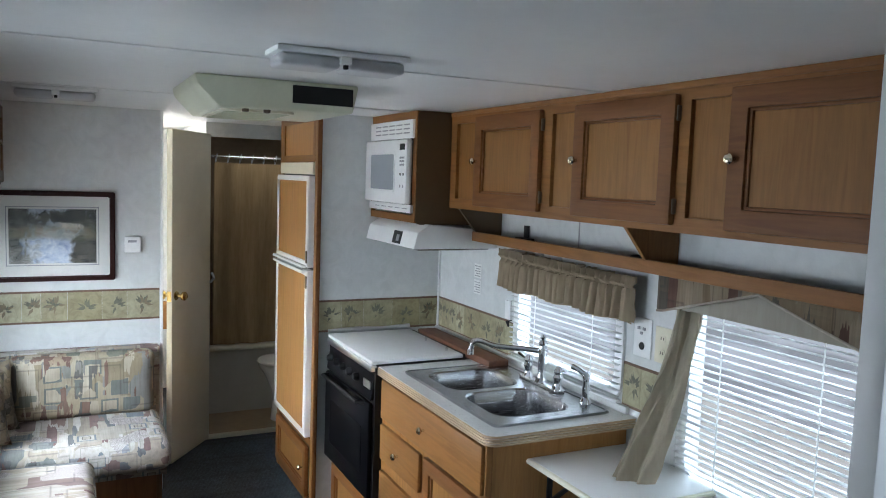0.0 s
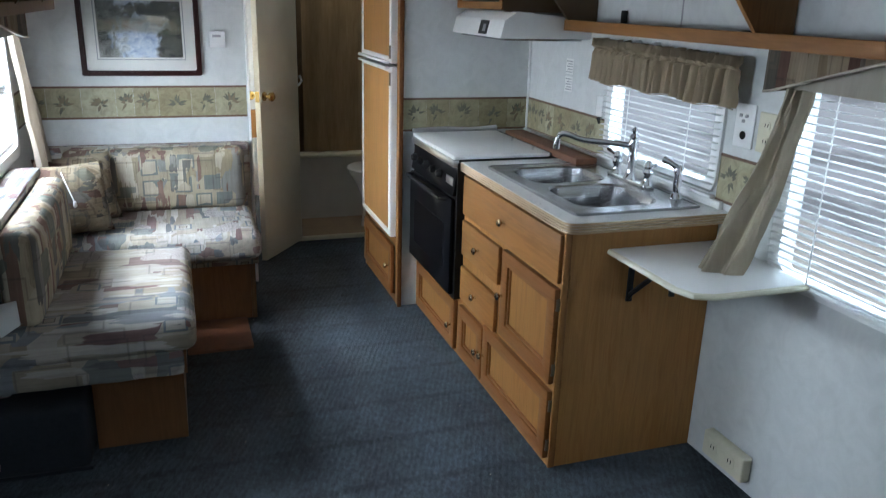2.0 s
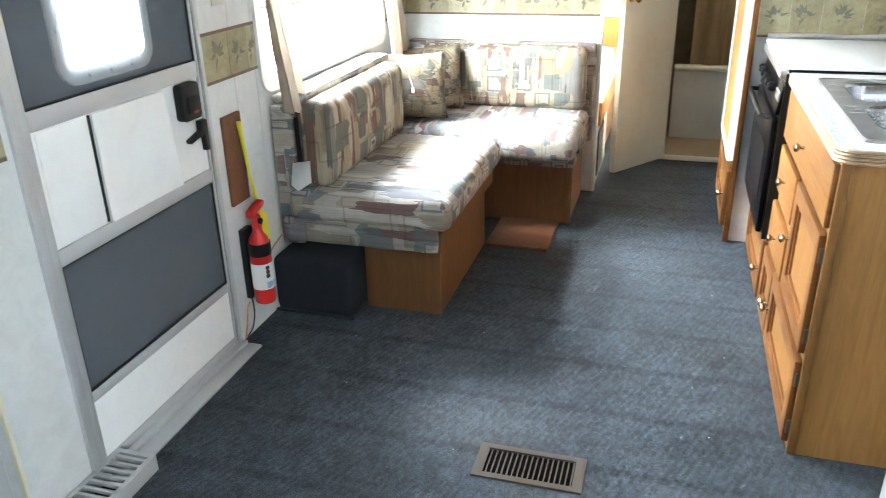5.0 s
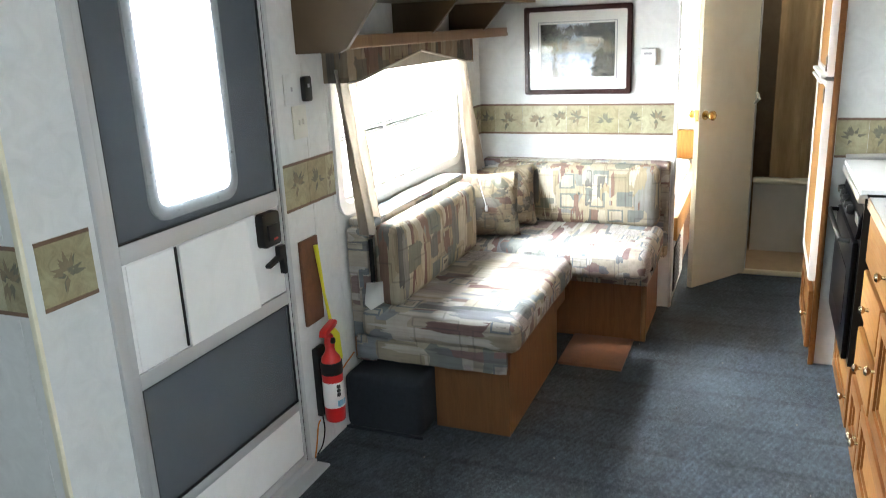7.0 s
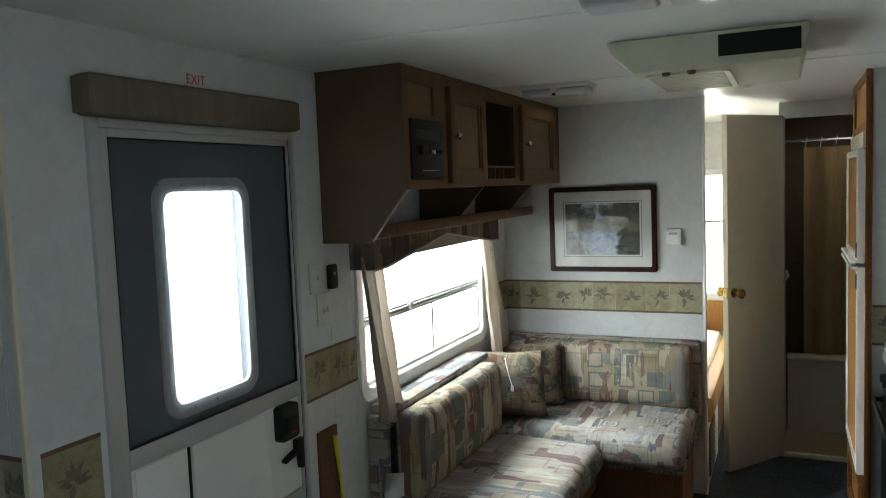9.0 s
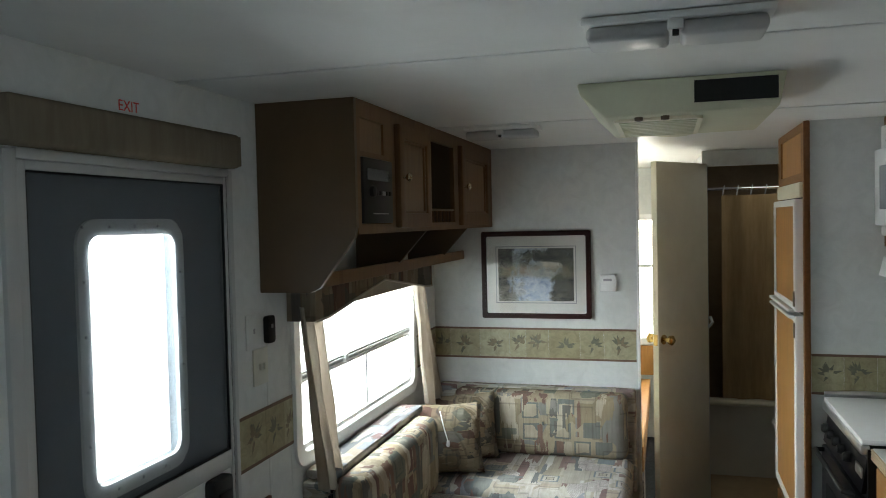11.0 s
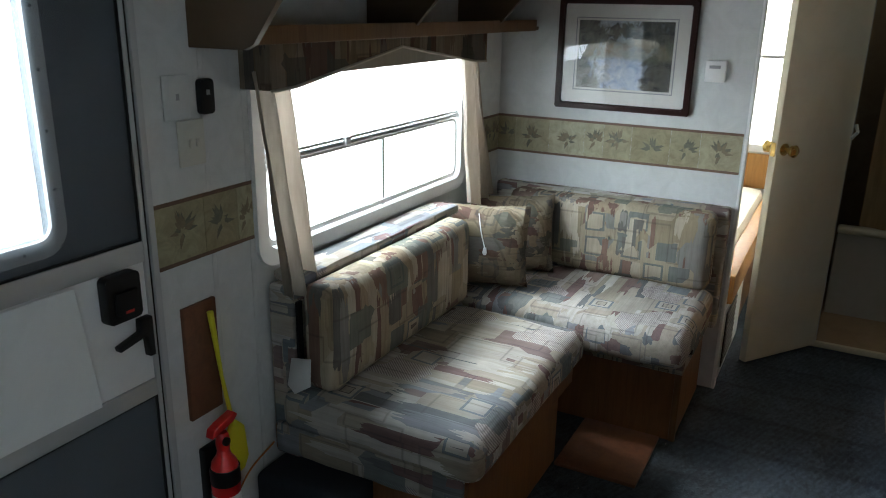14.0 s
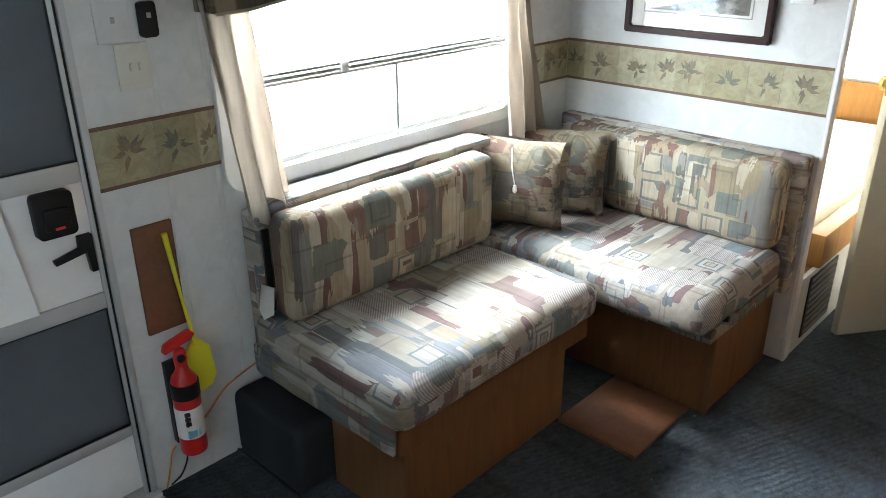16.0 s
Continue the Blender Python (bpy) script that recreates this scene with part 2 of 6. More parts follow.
def patchwork(name, along, seed, tone=(1, 1, 1), figured=1.0):
    """Woven upholstery: beige blocks, jagged mauve and cream bars along one axis, a few teal squares, dark outlines."""
    m = mat(name, (0.4, 0.36, 0.3), 0.9, 0, 0.15)
    n = Nodes(m)
    shift = n.t.nodes.new("ShaderNodeMapping")
    shift.inputs["Location"].default_value = (seed * 1.37, seed * 0.71, seed * 2.13)
    n.link(n.co, shift.inputs["Vector"])
    lo = {"x": (0.42, 1, 1), "y": (1, 0.42, 1), "z": (1, 1, 0.42)}[along]
    thin = {"x": (3, 60, 60), "y": (60, 3, 60), "z": (60, 60, 3)}[along]

    def mapped(scale):
        mp = n.t.nodes.new("ShaderNodeMapping")
        mp.inputs["Scale"].default_value = scale
        n.link(shift.outputs[0], mp.inputs["Vector"])
        return mp.outputs[0]

    # jagged ends: the bars are pushed along their length by a noise that varies across them
    push = n.put("ShaderNodeTexNoise", Scale=1.0, Detail=2.0)
    n.link(mapped(tuple(0.0 if k < 10 else k * 1.6 for k in thin)), push.inputs["Vector"])
    wob = n.t.nodes.new("ShaderNodeVectorMath")
    wob.operation = "MULTIPLY_ADD"
    n.link(push.outputs["Fac"], wob.inputs[0])
    wob.inputs[1].default_value = tuple(0.15 if k < 10 else 0.0 for k in thin)
    n.link(shift.outputs[0], wob.inputs[2])

    def cells(scale, stretch, src, rnd=0.8):
        mp = n.t.nodes.new("ShaderNodeMapping")
        mp.inputs["Scale"].default_value = stretch
        n.link(src, mp.inputs["Vector"])
        c = n.put("ShaderNodeTexVoronoi", Scale=scale, Randomness=rnd)
        c.distance = "CHEBYCHEV"
        n.link(mp.outputs[0], c.inputs["Vector"])
        sep = n.t.nodes.new("ShaderNodeSeparateColor")
        n.link(c.outputs["Color"], sep.inputs[0])
        return c, sep

    plain = shift.outputs[0]
    big, bs = cells(8.0, tuple(min(1.0, k * 1.5) for k in lo), plain)
    c = n.ramp(bs.outputs[0], [(0.0, (0.47, 0.42, 0.33)), (0.18, (0.37, 0.33, 0.25)), (0.34, (0.52, 0.48, 0.40)), (0.50, (0.30, 0.315, 0.32)), (0.62, (0.43, 0.37, 0.29)), (0.76, (0.56, 0.52, 0.45)), (0.90, (0.27, 0.20, 0.18))], True)
    # jagged bars
    bar, rs = cells(19.0, tuple(k * (0.5 if k < 1 else 1.5) for k in lo), wob.outputs[0])
    mauve = n.ramp(rs.outputs[0], [(0.0, (0.235, 0.155, 0.14)), (0.22, (0.60, 0.56, 0.49)), (0.45, (0.27, 0.185, 0.16)), (0.60, (0.19, 0.195, 0.195)), (0.74, (0.54, 0.50, 0.43)), (0.90, (0.31, 0.315, 0.32))], True)
    c = n.mix(c, mauve, n.ramp(rs.outputs[1], [(0.0, (0, 0, 0)), (0.52, (1, 1, 1))], True))
    # blocks with a slanting hatch
    hat, hs = cells(6.5, (1, 1, 1), plain, 0.7)
    lines = n.t.nodes.new("ShaderNodeTexWave")
    lines.inputs["Scale"].default_value = 62.0
    lines.bands_direction = "DIAGONAL"
    n.link(plain, lines.inputs["Vector"])
    hatch = n.ramp(lines.outputs["Fac"], [(0.0, (0.58, 0.54, 0.48)), (0.5, (0.36, 0.31, 0.29))], True)
    c = n.mix(c, hatch, n.ramp(hs.outputs[1], [(0.0, (0, 0, 0)), (0.945, (figured, figured, figured))], True))
    # squares within squares
    sq, qs = cells(10.0, (1, 1, 1), plain, 0.6)
    on = n.ramp(qs.outputs[1], [(0.0, (0, 0, 0)), (0.80, (figured, figured, figured))], True)
    inner = n.ramp(sq.outputs["Distance"], [(0.0, (0.44, 0.40, 0.32)), (0.15, (0.19, 0.165, 0.15)), (0.19, (0.52, 0.48, 0.41)), (0.32, (0.22, 0.245, 0.255)), (0.40, (0.46, 0.42, 0.34))], True)
    c = n.mix(c, inner, on)
    teal = n.ramp(qs.outputs[2], [(0.0, (0, 0, 0)), (0.93, (0.75, 0.75, 0.75))], True)
    c = n.mix(c, (0.165, 0.20, 0.20), teal)
    rim = n.ramp(big.outputs["Distance"], [(0.0, (0, 0, 0)), (0.44, (0, 0, 0)), (0.465, (1, 1, 1)), (0.50, (0, 0, 0))])
    c = n.mix(c, (0.11, 0.10, 0.095), n.mix((0, 0, 0), rim, 0.45))
    streak = n.noise(mapped(thin), 1.0, 4, 0.75)
    c = n.mix(c, n.ramp(streak, [(0.36, (0.70, 0.68, 0.66)), (0.60, (1.10, 1.09, 1.08))]), 0.5, "MULTIPLY")
    cloud = n.noise(n.co, 9, 3)
    c = n.mix(c, n.ramp(cloud, [(0.38, (0.78, 0.77, 0.77)), (0.62, (1.0, 1.0, 0.99))]), 0.7, "MULTIPLY")
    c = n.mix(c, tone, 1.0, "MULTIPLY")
    n.color(c)
    weave = n.noise(n.co, 420, 2, 0.7)
    n.bump(weave, 0.35, 0.0015)
    return m


# Tones partly carry window light: seats cooler and paler, uprights browner and darker
FAB_X = patchwork("upholstery_weave_across", "x", 1, (0.83, 0.84, 0.88))
FAB_Y = patchwork("upholstery_weave_lengthwise", "y", 2, (0.83, 0.84, 0.89))
FAB_Z = patchwork("upholstery_weave_upright", "z", 3, (0.76, 0.71, 0.63))
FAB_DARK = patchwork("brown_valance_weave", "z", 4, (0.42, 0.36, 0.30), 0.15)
# Pillow cloth is brown; its tone is lowered further for the corner's shade
FAB_PILLOW = patchwork("brown_shaded_pillow_weave", "x", 5, (0.43, 0.385, 0.325), 0.5)


def cloth(name, c1, c2):
    m = mat(name, c1, 0.9, 0, 0.1)
    n = Nodes(m)
    f = n.noise(n.mapped((30, 30, 4)), 1.5, 4)
    n.color(n.ramp(f, [(0.35, c2), (0.65, c1)]))
    n.bump(n.noise(n.co, 500, 2), 0.3, 0.001)
    n.b.inputs["Transmission Weight"].default_value = 0.0
    return m




def glow_through(m, share, color):
    """Lets some light through thin cloth or plastic."""
    t = m.node_tree
    tr = t.nodes.new("ShaderNodeBsdfTranslucent")
    tr.inputs["Color"].default_value = (*color, 1)
    mx = t.nodes.new("ShaderNodeMixShader")
    mx.inputs[0].default_value = share
    t.links.new(t.nodes["Principled BSDF"].outputs[0], mx.inputs[1])
    t.links.new(tr.outputs[0], mx.inputs[2])
    t.links.new(mx.outputs[0], t.nodes["Material Output"].inputs[0])
    return m


TAUPE = glow_through(cloth("taupe_cotton", (0.345, 0.275, 0.19), (0.28, 0.22, 0.15)), 0.08, (0.36, 0.31, 0.22))
DRAPE = glow_through(cloth("pale_drape", (0.47, 0.415, 0.355), (0.39, 0.34, 0.285)), 0.08, (0.60, 0.54, 0.44))
SHOWER = cloth("tan_shower_cloth", (0.40, 0.285, 0.155), (0.33, 0.23, 0.12))
SLAT = glow_through(mottled("blind_slat", (0.80, 0.80, 0.79), (0.77, 0.77, 0.76), 8, 0.4, 0.02), 0.03, (0.8, 0.8, 0.79))
CORD = glow_through(mottled("blind_cord", (0.82, 0.82, 0.81), (0.79, 0.79, 0.78), 8, 0.6, 0.02), 0.75, (0.95, 0.95, 0.94))
GREYTAUPE = cloth("grey_taupe_sheet", (0.36, 0.33, 0.28), (0.32, 0.29, 0.245))
DUCTSHADE = mat("duct_shade_black", (0.004, 0.004, 0.004), 0.9, 0, 0.0)
VINYLBOARD = cloth("brown_valance_vinyl", (0.185, 0.155, 0.115), (0.15, 0.125, 0.09))

SCREEN = mat("insect_screen", (0.115, 0.130, 0.148), 0.7)
# Grey-blue puts the shade behind the screen into the white leaf's colour
DOORSKIN = mottled("shaded_grey_door_skin", (0.235, 0.265, 0.29), (0.20, 0.225, 0.25), 8, 0.6, 0.05)
_t = SCREEN.node_tree
_tr = _t.nodes.new("ShaderNodeBsdfTransparent")
_mx = _t.nodes.new("ShaderNodeMixShader")
_mx.inputs[0].default_value = 0.32
_t.links.new(_tr.outputs[0], _mx.inputs[1])
_t.links.new(_t.nodes["Principled BSDF"].outputs[0], _mx.inputs[2])
_t.links.new(_mx.outputs[0], _t.nodes["Material Output"].inputs[0])

GLASS = mat("window_glass", (1, 1, 1), 0.0)
GLASS.node_tree.nodes["Principled BSDF"].inputs["Transmission Weight"].default_value = 1.0
GLASS.node_tree.nodes["Principled BSDF"].inputs["IOR"].default_value = 1.08
PICGLASS = mat("picture_glass", (1, 1, 1), 0.0)
PICGLASS.node_tree.nodes["Principled BSDF"].inputs["Transmission Weight"].default_value = 1.0
FROST = mat("lamp_lens", (0.60, 0.60, 0.61), 0.3)
CURTAIN = glow_through(cloth("olive_beige_cotton", (0.50, 0.445, 0.35), (0.44, 0.385, 0.30)), 0.12, (0.5, 0.44, 0.32))
FROST.node_tree.nodes["Principled BSDF"].inputs["Transmission Weight"].default_value = 0.25

BORDER = mat("wallpaper_border", (0.33, 0.30, 0.18), 0.55)
_n = Nodes(BORDER)
_r = _n.t.nodes.new("ShaderNodeObjectInfo").outputs["Random"]
_a = _n.ramp(_r, [(0.0, (0.36, 0.33, 0.22)), (0.35, (0.27, 0.235, 0.135)), (0.65, (0.43, 0.40, 0.28)), (1.0, (0.32, 0.29, 0.175))])
_f = _n.noise(_n.co, 22, 6, 0.7, 1.0)
_n.color(_n.mix(_a, _n.ramp(_f, [(0.32, (0.62, 0.58, 0.50)), (0.62, (1.1, 1.1, 1.05))]), 0.8, "MULTIPLY"))
BORDERLINE = mottled("border_edge_brown", (0.15, 0.085, 0.05), (0.11, 0.06, 0.035), 30, 0.55, 0.05)
ALMOND = mottled("almond_plastic", (0.63, 0.62, 0.55), (0.58, 0.57, 0.50), 14, 0.4, 0.03)
LEAF = mottled("border_leaf", (0.155, 0.145, 0.10), (0.10, 0.095, 0.07), 40, 0.6, 0.03)
LEAF2 = mottled("border_leaf_brown", (0.215, 0.17, 0.105), (0.16, 0.125, 0.075), 40, 0.6, 0.03)

ART = mat("watercolour", (0.3, 0.35, 0.4), 0.5)
_n = Nodes(ART)
_f = _n.noise(_n.mapped((1, 1, 1.4)), 17, 8, 0.68, 0.5)
_g = _n.noise(_n.mapped((1.2, 1, 0.8)), 11, 5, 0.6, 0.6)


def _blot(x, z, wide, high, soft):
    """1 inside a ragged oval patch of the painting, 0 outside."""
    m = _n.t.nodes.new("ShaderNodeMapping")
    m.inputs["Location"].default_value = (-x / wide, 0.0, -z / high)
    m.inputs["Scale"].default_value = (1 / wide, 0.0, 1 / high)
    _n.link(_n.co, m.inputs["Vector"])
    d = _n.t.nodes.new("ShaderNodeVectorMath")
    d.operation = "LENGTH"
    _n.link(m.outputs[0], d.inputs[0])
    a = _n.t.nodes.new("ShaderNodeMath")
    a.operation = "MULTIPLY_ADD"
    _n.link(d.outputs["Value"], a.inputs[0])
    a.inputs[1].default_value = 0.36
    _n.link(_g, a.inputs[2])
    return _n.ramp(a.outputs[0], [(0.0, (1, 1, 1)), (0.86 - soft * 0.18, (1, 1, 1)), (0.86 + soft * 0.18, (0, 0, 0))])


_c = _n.ramp(_f, [(0.36, (0.05, 0.05, 0.045)), (0.46, (0.17, 0.165, 0.14)), (0.55, (0.30, 0.29, 0.25)), (0.66, (0.50, 0.50, 0.48))])
_c = _n.mix(_c, _n.ramp(_f, [(0.38, (0.36, 0.40, 0.47)), (0.60, (0.62, 0.66, 0.71))]), _blot(0.0, 0.345, 0.40, 0.06, 0.3))
_c = _n.mix(_c, _n.ramp(_f, [(0.40, (0.025, 0.030, 0.028)), (0.62, (0.15, 0.14, 0.11))]), _blot(0.11, 0.295, 0.18, 0.075, 0.2))
_c = _n.mix(_c, _n.ramp(_f, [(0.38, (0.02, 0.022, 0.022)), (0.62, (0.22, 0.22, 0.19))]), _blot(-0.15, 0.29, 0.085, 0.14, 0.25))
_c = _n.mix(_c, _n.ramp(_f, [(0.42, (0.50, 0.47, 0.36)), (0.60, (0.70, 0.66, 0.55))]), _blot(0.075, 0.275, 0.07, 0.026, 0.3))
_c = _n.mix(_c, _n.ramp(_f, [(0.36, (0.30, 0.38, 0.55)), (0.48, (0.52, 0.59, 0.70)), (0.62, (0.76, 0.79, 0.83))]), _blot(0.02, 0.175, 0.15, 0.10, 0.4))
_c = _n.mix(_c, _n.ramp(_f, [(0.40, (0.04, 0.04, 0.035)), (0.62, (0.20, 0.18, 0.14))]), _blot(0.15, 0.14, 0.07, 0.10, 0.3))
_c = _n.mix(_c, _n.ramp(_g, [(0.40, (0.10, 0.12, 0.06)), (0.52, (0.33, 0.30, 0.18)), (0.62, (0.42, 0.30, 0.20))]), _n.mix((0, 0, 0), _blot(0.0, 0.245, 0.34, 0.035, 0.5), 0.6))
_n.color(_c)

# ---- building helpers ----
ORIGIN = {}


def link_mesh(name, bm, material):
    me = bpy.data.meshes.new(name)
    bm.to_mesh(me)
    bm.free()
    me.materials.append(material)
    return new(name, me)


def smooth(ob, angle=40):
    ob.data.set_sharp_from_angle(angle=radians(angle))
    return ob


def thing(name, at, label, category, group=""):
    e = new(name)
    e.location = at
    e.empty_display_size = 0.05
    ORIGIN[e.name] = Vector(at)
    return tagged(e, label, category, group)


def part(name, bm, material, parent, label=""):
    """Links a bmesh, made in world coordinates, as one mesh under a thing or a part."""
    o = ORIGIN[parent.name]
    bmesh.ops.translate(bm, verts=bm.verts, vec=-o)
    for f in bm.faces:
        f.smooth = True
    ob = smooth(link_mesh(name, bm, material))
    ob.parent = parent
    ORIGIN[ob.name] = o
    return tagged(ob, label)


def solo(name, bm, material, label="", category="", kind="", group=""):
    """One mesh that is a thing, or a piece of the setting, by itself; its origin goes to its base."""
    lo = Vector([min(v.co[k] for v in bm.verts) for k in range(3)])
    hi = Vector([max(v.co[k] for v in bm.verts) for k in range(3)])
    o = Vector(((lo.x + hi.x) / 2, (lo.y + hi.y) / 2, lo.z))
    bmesh.ops.translate(bm, verts=bm.verts, vec=-o)
    for f in bm.faces:
        f.smooth = True
    ob = smooth(link_mesh(name, bm, material))
    ob.location = o
    ORIGIN[ob.name] = o
    return tagged(ob, label, category, group, kind)


def add_box(bm, x0, x1, y0, y1, z0, z1, bev=0.0, seg=2):
    vs = [bm.verts.new((x, y, z)) for x in (x0, x1) for y in (y0, y1) for z in (z0, z1)]
    fs = [bm.faces.new([vs[k] for k in q]) for q in ((0, 1, 3, 2), (4, 6, 7, 5), (0, 4, 5, 1), (2, 3, 7, 6), (0, 2, 6, 4), (1, 5, 7, 3))]
    if bev:
        es = {e for f in fs for e in f.edges}
        bmesh.ops.bevel(bm, geom=list(es), offset=bev, segments=seg, affect="EDGES", profile=0.5)
    return bm


def box(x0, x1, y0, y1, z0, z1, bev=0.0, seg=2):
    return add_box(bmesh.new(), x0, x1, y0, y1, z0, z1, bev, seg)


def prism(outline, axis, a, b, bev=0.0):
    """A flat outline pushed from a to b along an axis; the outline gives the other two coordinates in order."""
    bm = bmesh.new()

    def at(p, w):
        return {"x": (w, p[0], p[1]), "y": (p[0], w, p[1]), "z": (p[0], p[1], w)}[axis]

    lo = [bm.verts.new(at(p, a)) for p in outline]
    hi = [bm.verts.new(at(p, b)) for p in outline]
    n = len(outline)
    fs = [bm.faces.new(lo), bm.faces.new(hi[::-1])]
    fs += [bm.faces.new((lo[k], hi[k], hi[(k + 1) % n], lo[(k + 1) % n])) for k in range(n)]
    bmesh.ops.recalc_face_normals(bm, faces=fs)
    if bev:
        bmesh.ops.bevel(bm, geom=list({e for f in fs for e in f.edges}), offset=bev, segments=2, affect="EDGES", profile=0.5)
    return bm


def rounded(u0, u1, v0, v1, r, seg=5):
    pts = []
    for cx, cy, a0 in ((u1 - r, v1 - r, 0), (u0 + r, v1 - r, 90), (u0 + r, v0 + r, 180), (u1 - r, v0 + r, 270)):
        for k in range(seg + 1):
            a = radians(a0 + 90 * k / seg)
            pts.append((cx + r * math.cos(a), cy + r * math.sin(a)))
    return pts


def ring(outer, inner, axis, a, b):
    """A frame between two outlines with the same number of points."""
    bm = bmesh.new()

    def at(p, w):
        return {"x": (w, p[0], p[1]), "y": (p[0], w, p[1]), "z": (p[0], p[1], w)}[axis]

    rows = [[bm.verts.new(at(p, w)) for p in o] for o, w in ((outer, a), (outer, b), (inner, b), (inner, a))]
    n = len(outer)
    for r in range(4):
        p, q = rows[r], rows[(r + 1) % 4]
        for k in range(n):
            bm.faces.new((p[k], p[(k + 1) % n], q[(k + 1) % n], q[k]))
    bmesh.ops.recalc_face_normals(bm, faces=bm.faces)
    return bm


def tube(points, r, seg=10, radii=None):
    bm = bmesh.new()
    pts = [Vector(p) for p in points]
    rows = []
    for k, p in enumerate(pts):
        d = (pts[min(k + 1, len(pts) - 1)] - pts[max(k - 1, 0)]).normalized()
        up = Vector((0, 0, 1)) if abs(d.z) < 0.95 else Vector((1, 0, 0))
        s = d.cross(up).normalized()
        w = s.cross(d)
        rr = radii[k] if radii else r
        rows.append([bm.verts.new(p + rr * (math.cos(a) * s + math.sin(a) * w)) for a in (2 * math.pi * j / seg for j in range(seg))])
    for p, q in zip(rows, rows[1:]):
        for j in range(seg):
            bm.faces.new((p[j], p[(j + 1) % seg], q[(j + 1) % seg], q[j]))
    bm.faces.new(rows[0][::-1])
    bm.faces.new(rows[-1])
    bmesh.ops.recalc_face_normals(bm, faces=bm.faces)
    return bm


def curve_pts(ctrl, n=8):
    """Points of a smooth line through the control points."""
    c = [Vector(p) for p in ctrl]
    c = [2 * c[0] - c[1]] + c + [2 * c[-1] - c[-2]]
    out = []
    for k in range(1, len(c) - 2):
        for j in range(n):
            t = j / n
            a, b, d, e = c[k - 1], c[k], c[k + 1], c[k + 2]
            out.append(0.5 * (2 * b + (d - a) * t + (2 * a - 5 * b + 4 * d - e) * t * t + (3 * b - a - 3 * d + e) * t ** 3))
    return out + [c[-2]]


def lathe(profile, at, axis="z", seg=16):
    """A turned shape: (radius, height) pairs about an axis through at."""
    bm = bmesh.new()
    rows = []
    for r, h in profile:
        row = []
        for j in range(seg):
            a = 2 * math.pi * j / seg
            u, v = r * math.cos(a), r * math.sin(a)
            row.append(bm.verts.new(Vector(at) + Vector({"z": (u, v, h), "x": (h, u, v), "y": (u, h, v)}[axis])))
        rows.append(row)
    for p, q in zip(rows, rows[1:]):
        for j in range(seg):
            bm.faces.new((p[j], p[(j + 1) % seg], q[(j + 1) % seg], q[j]))
    bm.faces.new(rows[0][::-1])
    bm.faces.new(rows[-1])
    bmesh.ops.recalc_face_normals(bm, faces=bm.faces)
    return bm


def cushion(x0, x1, y0, y1, z0, z1, r=0.035, puff=0.012, dents=(), step=0.035, wrinkle=0.003):
    """An upholstered pad with rounded edges, a slight crown and soft dents (x, y, z, reach, depth)."""
    lo, hi = Vector((x0, y0, z0)), Vector((x1, y1, z1))
    bm = bmesh.new()
    size = hi - lo
    num = [max(4, int(size[k] / step)) for k in range(3)]
    seen = {}

    def vert(i, j, k):
        key = (i, j, k)
        if key not in seen:
            seen[key] = bm.verts.new((lo.x + size.x * i / num[0], lo.y + size.y * j / num[1], lo.z + size.z * k / num[2]))
        return seen[key]

    for ax in range(3):
        a, b = [(1, 2), (0, 2), (0, 1)][ax]
        for end in (0, num[ax]):
            for p in range(num[a]):
                for q in range(num[b]):
                    quad = []
                    for dp, dq in ((0, 0), (1, 0), (1, 1), (0, 1)):
                        c = [0, 0, 0]
                        c[ax], c[a], c[b] = end, p + dp, q + dq
                        quad.append(vert(*c))
                    bm.faces.new(quad)
    bmesh.ops.recalc_face_normals(bm, faces=bm.faces)
    mid = (lo + hi) / 2
    for v in bm.verts:
        u = [(v.co[k] - mid[k]) / (size[k] / 2) for k in range(3)]
        q = Vector([min(max(v.co[k], lo[k] + r), hi[k] - r) for k in range(3)])
        d = v.co - q
        if d.length > 1e-6:
            v.co = q + d.normalized() * r
        thin = min(range(3), key=lambda k: size[k])
        o = [k for k in range(3) if k != thin]
        crown = max(0.0, (1 - u[o[0]] ** 4) * (1 - u[o[1]] ** 4))
        if abs(u[thin]) > 0.9:
            v.co[thin] += math.copysign(puff * crown, u[thin])
        for dx, dy, dz, reach, depth in dents:
            e = v.co - Vector((dx, dy, dz))
            g = math.exp(-(e.length / reach) ** 2)
            v.co[thin] -= math.copysign(depth * g, u[thin])
        n = noise.noise_vector(v.co * 9)
        v.co += n * wrinkle + noise.noise_vector(v.co * 28) * wrinkle * 0.5
    return bm


